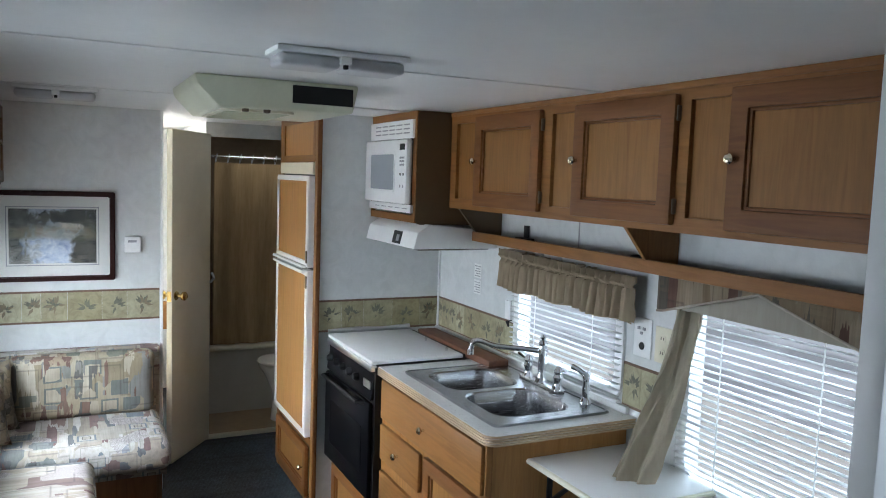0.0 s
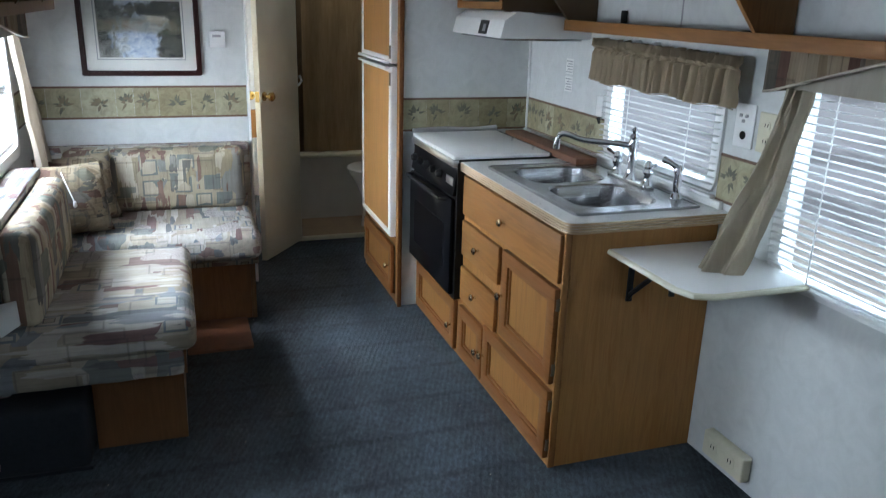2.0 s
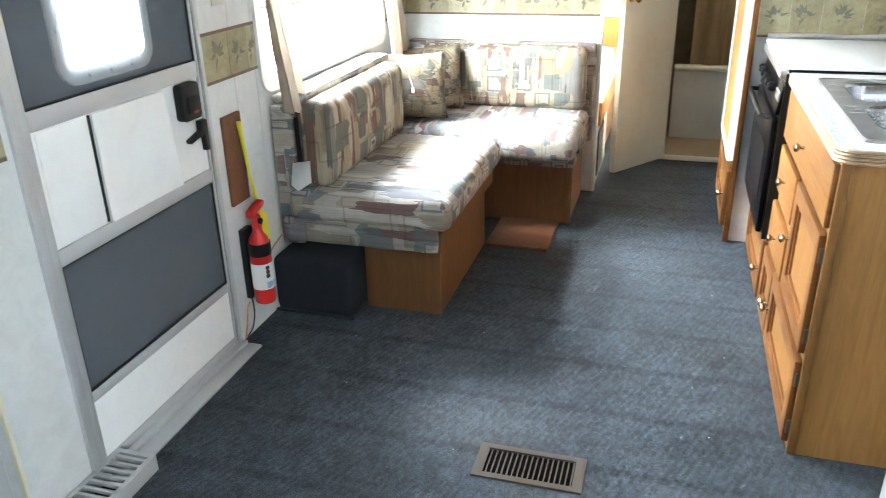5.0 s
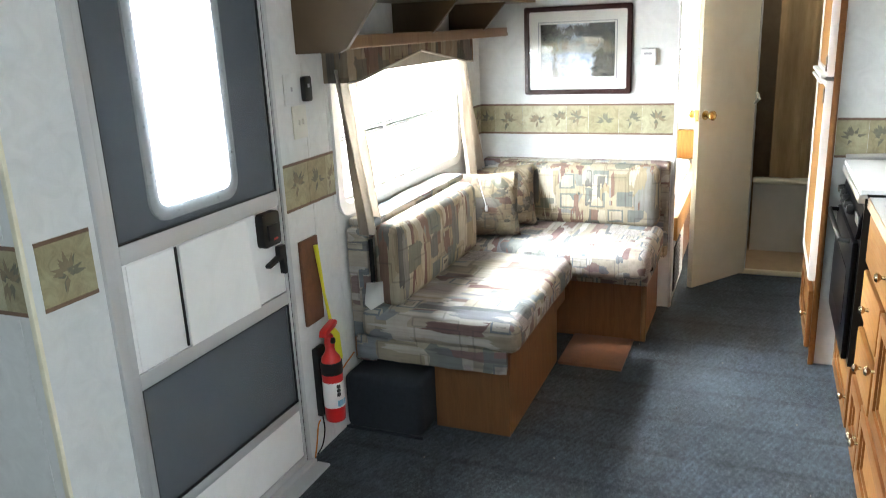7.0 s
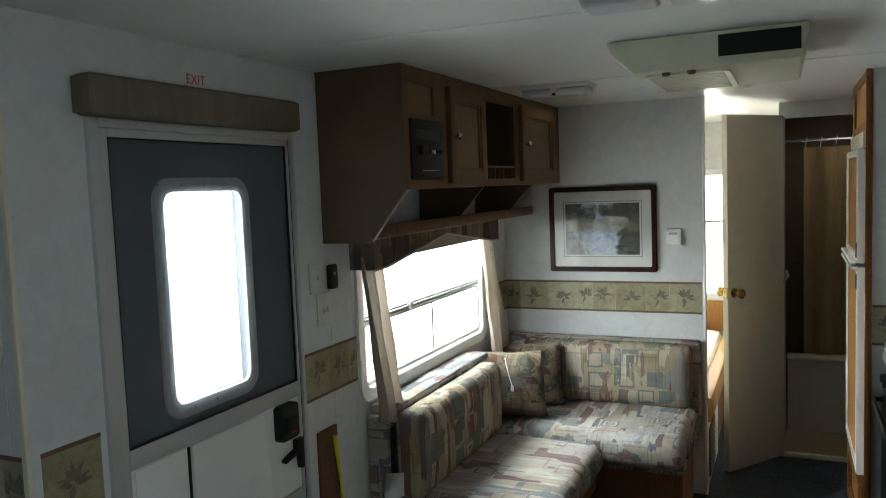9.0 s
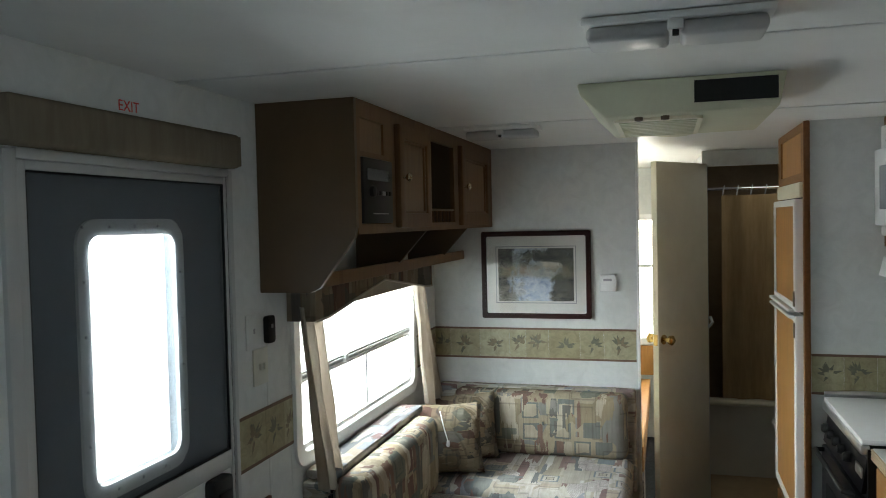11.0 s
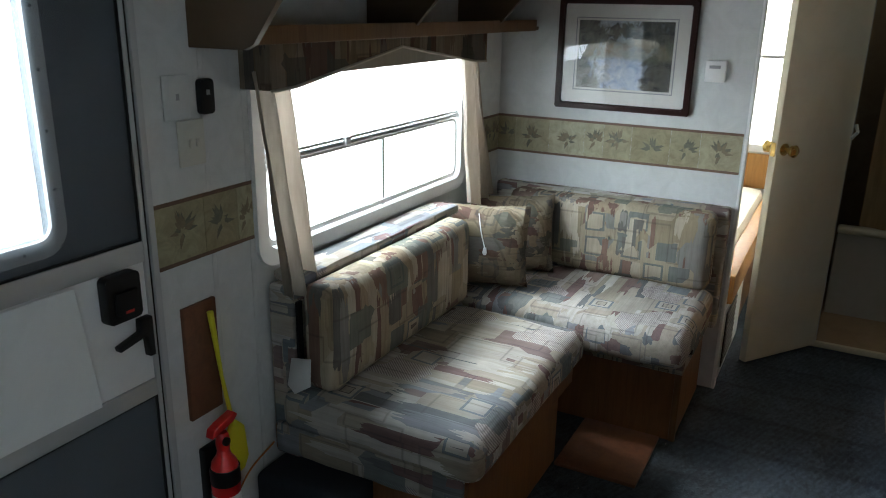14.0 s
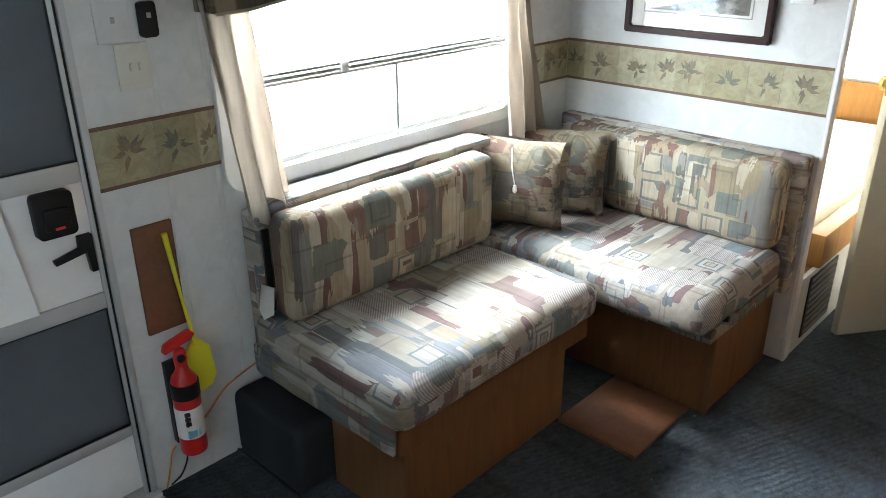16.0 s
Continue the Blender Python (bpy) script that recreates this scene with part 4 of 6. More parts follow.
# ---- cabinet parts ----
def knob(at, sx, parent, material=None):
    part("knob", lathe([(0.006, 0), (0.005, sx * 0.010), (0.012, sx * 0.016), (0.015, sx * 0.022), (0.011, sx * 0.028), (0.004, sx * 0.030)], at, "x", 12), material or NICKEL, parent, "polished metal knob")


def panel_door(name, x, sx, y0, y1, z0, z1, parent, knob_at=None, hinge_y=None, frame_w=0.055, wood_f=None, wood_p=None):
    """A frame-and-panel door on a front at x that faces along sx."""
    f0, f1 = sorted((x, x + sx * 0.022))
    outer = [(y0, z0), (y1, z0), (y1, z1), (y0, z1)]
    q = frame_w
    inner = [(y0 + q, z0 + q), (y1 - q, z0 + q), (y1 - q, z1 - q), (y0 + q, z1 - q)]
    bm = ring(outer, inner, "x", f0, f1)
    bmesh.ops.bevel(bm, geom=bm.edges[:], offset=0.005, segments=2, affect="EDGES", profile=0.6)
    d = part(name, bm, wood_f or OAKR, parent)
    lip = ring([(y0 + q - 0.003, z0 + q - 0.003), (y1 - q + 0.003, z0 + q - 0.003), (y1 - q + 0.003, z1 - q + 0.003), (y0 + q - 0.003, z1 - q + 0.003)],
               [(y0 + q + 0.009, z0 + q + 0.009), (y1 - q - 0.009, z0 + q + 0.009), (y1 - q - 0.009, z1 - q - 0.009), (y0 + q + 0.009, z1 - q - 0.009)], "x", *sorted((x + sx * 0.002, x + sx * 0.0135)))
    bmesh.ops.bevel(lip, geom=lip.edges[:], offset=0.0035, segments=2, affect="EDGES", profile=0.5)
    part("moulding", lip, wood_f or OAKR, d)
    p0, p1 = sorted((x + sx * 0.001, x + sx * 0.006))
    pb = prism([(a, b) for a, b in ((y0 + q - 0.004, z0 + q - 0.004), (y1 - q + 0.004, z0 + q - 0.004), (y1 - q + 0.004, z1 - q + 0.004), (y0 + q - 0.004, z1 - q + 0.004))], "x", p0, p1)
    part("panel", pb, wood_p or OAKDOOR, d)
    if knob_at:
        knob((x + sx * 0.022, *knob_at), sx, d)
    if hinge_y:
        for z in (z0 + 0.055, z1 - 0.055):
            a, b = sorted((x + sx * 0.001, x + sx * 0.016))
            part("hinge", box(a, b, hinge_y + 0.001, hinge_y + 0.007, z - 0.022, z + 0.022, 0.0025), HINGE, d)
    return d


def drawer(x, sx, y0, y1, z0, z1, parent, name="drawer_front"):
    a, b = sorted((x, x + sx * 0.019))
    d = part(name, box(a, b, y0, y1, z0, z1, 0.006), OAKH, parent)
    knob((x + sx * 0.019, (y0 + y1) / 2, (z0 + z1) / 2), sx, d)
    return d


# ---- kitchen base ----
FX = 1.848
base = thing("kitchen_base_cabinet", (2.13, 2.45, 0.0), "oak kitchen base cabinet with drawers and panel doors", "cabinet")
part("side_panel", box(FX + 0.012, W - 0.002, 2.0, 2.014, 0.0, 0.872), OAKP, base, "plain oak-veneer end panel")
part("face_frame", wall_with_holes("x", FX, FX + 0.018, 2.0, 2.925, 0.0, 0.872, [(2.04, 2.42, 0.36, 0.64), (2.65, 2.88, 0.06, 0.20)]), OAK, base)
part("corner_trim", box(FX - 0.004, FX + 0.022, 1.994, 2.006, 0.0, 0.872, 0.003), OAK, base)
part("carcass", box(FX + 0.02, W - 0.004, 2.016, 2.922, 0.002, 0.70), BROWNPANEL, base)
drawer(FX, -1, 2.004, 2.905, 0.690, 0.860, base, "false_front")
drawer(FX, -1, 2.495, 2.905, 0.508, 0.664, base)
drawer(FX, -1, 2.510, 2.905, 0.300, 0.456, base)
panel_door("door", FX, -1, 2.006, 2.450, 0.325, 0.672, base, (2.430, 0.490), 1.998)
panel_door("door", FX, -1, 2.008, 2.608, 0.033, 0.297, base, (2.585, 0.165), 2.000)
panel_door("door", FX, -1, 2.622, 2.905, 0.035, 0.270, base, (2.645, 0.155))

top = thing("countertop", (2.12, 2.45, 0.875), "speckled off-white laminate countertop with ribbed brass-coloured edge", "countertop")
# slab with a cut-out for the sink
SK = (1.905, 2.31, 2.045, 2.77)
slab = wall_with_holes("x", 0.877, 0.912, 1.950, 2.925, 1.825, W - 0.003, [(SK[2], SK[3], SK[0], SK[1])])
bmesh.ops.transform(slab, matrix=Matrix(((0, 0, 1, 0), (0, 1, 0, 0), (1, 0, 0, 0), (0, 0, 0, 1))), verts=slab.verts)
bmesh.ops.recalc_face_normals(slab, faces=slab.faces)
corner = [e for e in slab.edges if all(abs(v.co.x - 1.825) < 1e-4 and abs(v.co.y - 1.950) < 1e-4 for v in e.verts)]
bmesh.ops.bevel(slab, geom=corner, offset=0.045, segments=6, affect="EDGES", profile=0.5)
part("slab", slab, LAMINATE, top)
for z in (0.879, 0.888, 0.897, 0.906):
    part("edge_rib", tube([(W - 0.01, 1.948, z)] + [(1.870 - 0.047 * math.sin(a), 1.995 - 0.047 * math.cos(a), z) for a in (radians(15 * k) for k in range(7))] + [(1.823, 2.925, z)], 0.0042, 8), mat("edge_brass", (0.44, 0.33, 0.21), 0.3, 0.65) if z == 0.879 else bpy.data.materials["edge_brass"], top)
part("backsplash", box(W - 0.020, W - 0.002, 1.99, KWALL - 0.002, 0.912, 0.940, 0.004), LAMINATE, top)

sink = thing("kitchen_sink", (2.14, 2.43, 0.91), "double-bowl stainless steel sink set in the countertop", "sink")
B1, B2 = (1.965, 2.285, 2.115, 2.435), (1.965, 2.285, 2.470, 2.760)


def bowl(b):
    x0, x1, y0, y1 = b
    bm = bmesh.new()
    levels = [(0.0, 0.9203, 0.075), (0.006, 0.914, 0.075), (0.012, 0.86, 0.072), (0.020, 0.795, 0.07), (0.045, 0.772, 0.055), (0.10, 0.768, 0.03)]
    rows = [[bm.verts.new((u, v, z)) for u, v in rounded(x0 + i, x1 - i, y0 + i, y1 - i, r, 6)] for i, z, r in levels]
    n = len(rows[0])
    for p, q in zip(rows, rows[1:]):
        for k in range(n):
            bm.faces.new((p[k], p[(k + 1) % n], q[(k + 1) % n], q[k]))
    bm.faces.new(rows[-1])
    bmesh.ops.recalc_face_normals(bm, faces=bm.faces)
    bmesh.ops.solidify(bm, geom=bm.faces[:], thickness=-0.0012)
    return bm


for nm, o, b in (("deck", (1.912, 2.385, 2.055, 2.4525), B1), ("deck", (1.912, 2.385, 2.4525, 2.82), B2)):
    part(nm, ring(rounded(*o, 0.0005, 6), rounded(*b, 0.075, 6), "z", 0.9125, 0.9205), STEEL, sink)
part("deck_rim", ring(rounded(1.908, 2.389, 2.051, 2.824, 0.03), rounded(1.914, 2.383, 2.057, 2.818, 0.026), "z", 0.912, 0.9222), STEEL, sink)
for b in (B1, B2):
    bw = part("bowl", bowl(b), STEEL, sink)
    part("drain", lathe([(0.001, 0), (0.028, 0), (0.032, 0.003), (0.04, 0.0035), (0.041, 0.0)], ((b[0] + b[1]) / 2, (b[2] + b[3]) / 2, 0.7685)), CHROME, bw)

sink.location += Vector((-0.02, -0.03, 0.0))
fa = thing("kitchen_faucet", (2.33, 2.42, 0.92), "chrome bridge faucet with long spout and lever handles on the sink", "faucet")
part("base_plate", prism(rounded(2.305, 2.355, 2.27, 2.56, 0.024), "z", 0.9208, 0.934, 0.003), CHROME, fa)
part("column", lathe([(0.028, 0), (0.022, 0.012), (0.015, 0.04), (0.019, 0.07), (0.015, 0.10), (0.021, 0.125), (0.016, 0.15), (0.021, 0.158), (0.011, 0.172), (0.013, 0.184), (0.004, 0.197)], (2.33, 2.415, 0.932)), CHROME, fa)
part("spout", tube(curve_pts([(2.33, 2.415, 1.058), (2.27, 2.46, 1.062), (2.18, 2.53, 1.065), (2.13, 2.565, 1.082), (2.105, 2.585, 1.078), (2.095, 2.592, 1.045)], 6), 0.0115, 12), CHROME, fa)
part("spout_tip", lathe([(0.013, 0), (0.014, 0.02), (0.010, 0.024)], (2.095, 2.592, 1.022)), CHROME, fa)
for y, dy in ((2.515, 0.06), (2.30, -0.06)):
    hd = part("handle", lathe([(0.026, 0), (0.021, 0.010), (0.014, 0.03), (0.021, 0.048), (0.014, 0.060), (0.020, 0.07), (0.008, 0.090)], (2.33, y, 0.932)), CHROME, fa)
    part("lever", tube([(2.33, y, 0.998), (2.325, y + dy * 0.5, 1.006), (2.318, y + dy, 1.018)], 0.006, 8, [0.0055, 0.0045, 0.007]), CHROME, hd)
sp = thing("sink_sprayer", (2.345, 2.14, 0.92), "chrome pull-out sprayer standing on the sink deck", "sprayer")
part("collar", lathe([(0.024, 0), (0.022, 0.008), (0.015, 0.022)], (2.345, 2.14, 0.9208)), CHROME, sp)
part("body", lathe([(0.012, 0), (0.015, 0.03), (0.012, 0.06), (0.017, 0.085), (0.010, 0.10)], (2.345, 2.14, 0.94)), CHROME, sp)
part("nozzle", tube([(2.345, 2.135, 1.025), (2.325, 2.165, 1.045), (2.31, 2.185, 1.053)], 0.012, 10, [0.013, 0.011, 0.014]), CHROME, sp)

# ---- stove ----
st = thing("gas_range", (2.1, 3.26, 0.28), "black built-in gas range under a folded white cover", "stove")
SY0, SY1, SX = 2.928, 3.575, 1.80
part("body", box(SX + 0.012, W - 0.05, SY0, SY1, 0.285, 0.905), BLACK, st)
dv = part("oven_door", box(SX - 0.012, SX + 0.010, SY0 + 0.012, SY1 - 0.010, 0.305, 0.745, 0.008), ENAMEL, st, "glossy black oven door")
part("door_glass", prism(rounded(SY0 + 0.10, SY1 - 0.10, 0.40, 0.62, 0.02), "x", SX - 0.0135, SX - 0.011), ENAMEL, dv)
hb = part("handle", tube([(SX - 0.012, SY0 + 0.07, 0.735), (SX - 0.045, SY0 + 0.08, 0.738), (SX - 0.048, SY0 + 0.14, 0.740), (SX - 0.048, SY1 - 0.12, 0.740), (SX - 0.045, SY1 - 0.07, 0.738), (SX - 0.012, SY1 - 0.06, 0.735)], 0.009, 10), BLACK, dv)
cp = part("control_panel", prism([(SX - 0.006, 0.757), (SX + 0.010, 0.757), (SX + 0.030, 0.885), (SX + 0.014, 0.885)], "y", SY0 + 0.012, SY1 - 0.010, 0.003), ENAMEL, st)
for k in range(5):
    y = SY1 - 0.07 - k * 0.095
    part("burner_knob", lathe([(0.019, 0), (0.018, -0.016), (0.013, -0.024), (0.003, -0.025)], (SX + 0.001, y, 0.822), "x", 14), BLACK, cp)
part("badge", box(SX - 0.001, SX + 0.004, SY0 + 0.03, SY0 + 0.12, 0.80, 0.835, 0.001), FOIL, cp)
cov = part("cover", box(SX - 0.005, 2.245, SY0 + 0.006, SY1 - 0.02, 0.918, 0.936, 0.005), WHITE, st, "white enamel cover")
part("cover_lip", box(SX - 0.010, SX + 0.02, SY0 + 0.006, SY1 - 0.02, 0.886, 0.917, 0.006), FOIL, st, "silver front lip")
part("cover_hinge", box(2.245, 2.262, SY0 + 0.02, SY1 - 0.03, 0.920, 0.932, 0.003), BLACK, st)
for y in (3.02, 3.25):
    part("clip", lathe([(0.005, 0), (0.006, 0.012), (0.003, 0.016)], (2.20, y, 0.936)), CHROME, st)
part("foil_strip", tube([(SX + 0.0, SY1 - 0.006, 0.945), (1.95, SY1 - 0.004, 0.948), (2.1, SY1 - 0.006, 0.944), (2.25, SY1 - 0.003, 0.948)], 0.012, 7, [0.009, 0.012, 0.009, 0.013]), FOIL, st, "crinkled foil edge")
cb = solo("cutting_board", box(2.268, 2.372, 2.74, 3.50, 0.9135, 0.946, 0.006), CORK, "reddish wooden board behind the range cover", "board")
su = thing("range_base_cabinet", (2.12, 3.26, 0.0), "low oak cabinet with a panel door under the range", "cabinet")
part("face_frame", wall_with_holes("x", FX, FX + 0.018, 2.925, KWALL - 0.002, 0.0, 0.285, [(2.99, 3.53, 0.045, 0.24)]), OAK, su)
part("carcass", box(FX + 0.02, W - 0.004, 2.927, KWALL - 0.002, 0.002, 0.28), BROWNPANEL, su)
panel_door("door", FX, -1, 2.965, 3.555, 0.02, 0.262, su, (2.995, 0.135))

# ---- fridge ----
RX, RY0, RY1 = 1.735, 3.617, 4.315
fe = thing("fridge_cabinet", (2.07, 3.95, 0.0), "tall oak cabinet around the refrigerator with panel door below", "cabinet")
part("stile", box(RX, RX + 0.02, KWALL - 0.012, RY0 + 0.022, 0.0, CEILZ - 0.002, 0.003), OAK, fe)
part("stile", box(RX, RX + 0.02, RY1 - 0.030, RY1, 0.0, CEILZ - 0.002, 0.003), OAK, fe)
part("edge_trim", box(RX - 0.006, RX + 0.016, KWALL - 0.024, KWALL - 0.012, 0.0, CEILZ - 0.002, 0.003), OAKR, fe)
part("top_frame", wall_with_holes("x", RX, RX + 0.02, RY0 + 0.022, RY1 - 0.03, 1.80, CEILZ - 0.002, [(RY0 + 0.06, RY1 - 0.07, 1.835, 2.005)]), OAKH, fe)
part("top_panel", box(RX + 0.008, RX + 0.016, RY0 + 0.055, RY1 - 0.065, 1.83, 2.01), OAKP, fe)
part("lower_rail", box(RX, RX + 0.02, RY0 + 0.022, RY1 - 0.03, 0.325, 0.365), OAKH, fe)
part("kick", box(RX + 0.004, RX + 0.02, RY0 + 0.022, RY1 - 0.03, 0.0, 0.04), OAKH, fe)
part("rear_panel", box(RX, W, RY1, RY1 + 0.012, 0.0, CEILZ - 0.002), OAK, fe)
part("carcass", box(RX + 0.022, W - 0.004, KWALL + 0.022, RY1 - 0.002, 0.0, 0.36), BROWNPANEL, fe)
panel_door("door", RX, -1, RY0 + 0.035, RY1 - 0.045, 0.05, 0.32, fe, (RY0 + 0.075, 0.20), RY1 - 0.035)
fr = thing("refrigerator", (2.07, 3.95, 0.365), "two-door refrigerator with oak panels in white metal frames", "refrigerator")
fy0, fy1 = RY0 + 0.025, RY1 - 0.033
part("body", box(RX + 0.012, W - 0.06, fy0 + 0.004, fy1 - 0.004, 0.368, 1.79), BLACK, fr)
part("vent_panel", box(RX - 0.012, RX + 0.010, fy0, fy1, 1.735, 1.797, 0.004), IVORY, fr)


def fridge_door(z0, z1, handle_z):
    bm = ring([(fy0, z0), (fy1, z0), (fy1, z1), (fy0, z1)], [(fy0 + 0.045, z0 + 0.03), (fy1 - 0.022, z0 + 0.03), (fy1 - 0.022, z1 - 0.028), (fy0 + 0.045, z1 - 0.028)], "x", RX - 0.030, RX + 0.010)
    bmesh.ops.bevel(bm, geom=bm.edges[:], offset=0.004, segments=2, affect="EDGES")
    d = part("door", bm, WHITE, fr, "white metal door frame")
    part("panel", box(RX - 0.022, RX, fy0 + 0.040, fy1 - 0.018, z0 + 0.026, z1 - 0.024), OAKP, d, "oak veneer panel")
    part("hinge_block", box(RX - 0.036, RX - 0.008, fy0 + 0.006, fy0 + 0.028, handle_z - 0.032, handle_z + 0.032, 0.004), HINGE, d)
    return d


d1 = fridge_door(1.262, 1.728, 1.315)
d2 = fridge_door(0.372, 1.245, 1.185)
part("handle", box(RX - 0.052, RX - 0.028, fy0 + 0.03, fy1, 1.232, 1.246, 0.004), WHITE, d2)
part("handle", box(RX - 0.052, RX - 0.028, fy0 + 0.03, fy1, 1.258, 1.272, 0.004), WHITE, d1)

# ---- kitchen uppers ----
UX = 2.195
up = thing("wall_cabinet", (2.3, 1.85, 1.45), "oak wall cabinets with three panel doors and an open shelf below", "cabinet")
UY0, UY1 = 0.70, 3.035
door_spans = ((2.275, 2.775), (1.572, 2.060), (0.87, 1.365))
part("face_frame", wall_with_holes("x", UX, UX + 0.018, UY0, UY1, 1.605, CEILZ - 0.002, [(2.30, 2.98, 1.65, 1.985), (1.60, 2.22, 1.65, 1.985), (0.90, 1.53, 1.65, 1.985)]), OAKH, up)
for a, b in ((2.30, 2.98), (1.60, 2.22), (0.90, 1.53)):
    part("inner_panel", box(UX + 0.0155, UX + 0.0215, a - 0.01, b + 0.01, 1.64, 1.995), OAKDOOR, up)
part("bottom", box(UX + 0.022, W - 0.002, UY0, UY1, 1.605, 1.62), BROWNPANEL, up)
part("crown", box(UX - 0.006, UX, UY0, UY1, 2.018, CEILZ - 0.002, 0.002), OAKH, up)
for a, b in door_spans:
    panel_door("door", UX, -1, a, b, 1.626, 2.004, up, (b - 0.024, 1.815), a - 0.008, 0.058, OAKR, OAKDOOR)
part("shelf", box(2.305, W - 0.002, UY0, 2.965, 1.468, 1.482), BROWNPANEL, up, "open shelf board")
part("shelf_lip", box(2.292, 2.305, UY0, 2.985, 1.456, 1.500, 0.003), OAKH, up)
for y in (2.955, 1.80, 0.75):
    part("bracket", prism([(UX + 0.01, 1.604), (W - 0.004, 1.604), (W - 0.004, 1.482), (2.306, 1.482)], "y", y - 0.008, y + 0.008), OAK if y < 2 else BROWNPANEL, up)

mc = thing("microwave_cabinet", (2.22, 3.32, 1.52), "oak microwave cabinet with brown side hung from the ceiling", "cabinet")
MX, MY0, MY1 = 2.022, 3.037, KWALL - 0.002
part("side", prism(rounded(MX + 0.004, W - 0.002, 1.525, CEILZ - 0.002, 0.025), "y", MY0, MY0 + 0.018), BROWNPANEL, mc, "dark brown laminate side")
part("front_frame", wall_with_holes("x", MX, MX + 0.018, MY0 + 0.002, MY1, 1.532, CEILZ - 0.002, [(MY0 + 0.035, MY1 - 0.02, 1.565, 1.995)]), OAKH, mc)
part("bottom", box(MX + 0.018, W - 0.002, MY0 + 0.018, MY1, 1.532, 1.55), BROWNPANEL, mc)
mw = thing("microwave", (2.2, 3.32, 1.57), "white built-in microwave oven with vent grille above", "microwave")
part("body", box(MX + 0.02, W - 0.05, MY0 + 0.04, MY1 - 0.025, 1.57, 1.99), BLACK, mw)
part("trim_top", box(MX - 0.014, MX + 0.002, MY0 + 0.020, MY1 - 0.012, 1.915, 2.0, 0.003), WHITE, mw)
for k in range(5):
    for j in range(3):
        y = MY0 + 0.05 + k * 0.088
        part("vent_slot", box(MX - 0.0155, MX - 0.0135, y, y + 0.068, 1.937 + j * 0.019, 1.943 + j * 0.019), GREYBAR, mw)
part("trim_bottom", box(MX - 0.014, MX + 0.002, MY0 + 0.020, MY1 - 0.012, 1.575, 1.612, 0.003), WHITE, mw)
for k in range(5):
    y = MY0 + 0.06 + k * 0.085
    part("vent_slot", box(MX - 0.0155, MX - 0.0135, y, y + 0.055, 1.592, 1.596), GREYBAR, mw)
md = part("door", box(MX - 0.036, MX - 0.004, MY0 + 0.032, MY1 - 0.002, 1.615, 1.910, 0.008), WHITE, mw, "white moulded door")
part("window", prism(rounded(MY0 + 0.17, MY1 - 0.085, 1.675, 1.845, 0.008), "x", MX - 0.0375, MX - 0.035), mat("oven_window", (0.30, 0.32, 0.34), 0.2), md)
part("window_rim", ring(rounded(MY0 + 0.16, MY1 - 0.075, 1.665, 1.855, 0.012), rounded(MY0 + 0.172, MY1 - 0.087, 1.677, 1.843, 0.008), "x", MX - 0.0385, MX - 0.035), WHITE, md)
part("display", box(MX - 0.0378, MX - 0.035, MY0 + 0.050, MY0 + 0.105, 1.862, 1.890), BLACK, md)
for r in range(3):
    for c in range(3):
        part("button", box(MX - 0.0376, MX - 0.035, MY0 + 0.052 + c * 0.019, MY0 + 0.066 + c * 0.019, 1.79 + r * 0.016, 1.799 + r * 0.016), GREYBAR, md)
for z in (1.690, 1.745):
    for y in (MY0 + 0.055, MY0 + 0.090):
        part("button", box(MX - 0.0376, MX - 0.035, y, y + 0.010, z, z + 0.012), BLACK if z > 1.7 else GREYBAR, md)

hd = thing("range_hood", (2.2, 3.3, 1.41), "white sheet-metal range hood under the microwave cabinet", "range hood")
part("hood_body", prism([(2.00, 1.418), (W - 0.002, 1.418), (W - 0.002, 1.50), (2.075, 1.528), (2.018, 1.492)], "y", 2.985, KWALL - 0.003, 0.003), WHITE, hd)
part("underside", box(2.04, W - 0.03, 3.02, KWALL - 0.03, 1.408, 1.418), STEEL, hd)
part("switch_plate", prism([(1.9995, 1.428), (2.006, 1.428), (2.020, 1.486), (2.0135, 1.486)], "y", 3.15, 3.245), BLACK, hd)
part("switch", prism([(2.0005, 1.440), (2.006, 1.440), (2.0125, 1.470), (2.0075, 1.470)], "y", 3.17, 3.20), GREYBAR, hd)

# ---- kitchen window dressing ----
kv = thing("kitchen_valance", (2.385, 2.41, 1.27), "gathered taupe cotton valance over the kitchen window", "valance")


def ridge(u, v, freq, seed):
    """Crisp fold crests with soft valleys between them."""
    return 1 - 2.2 * abs(noise.noise(Vector((u * freq, v, seed))))


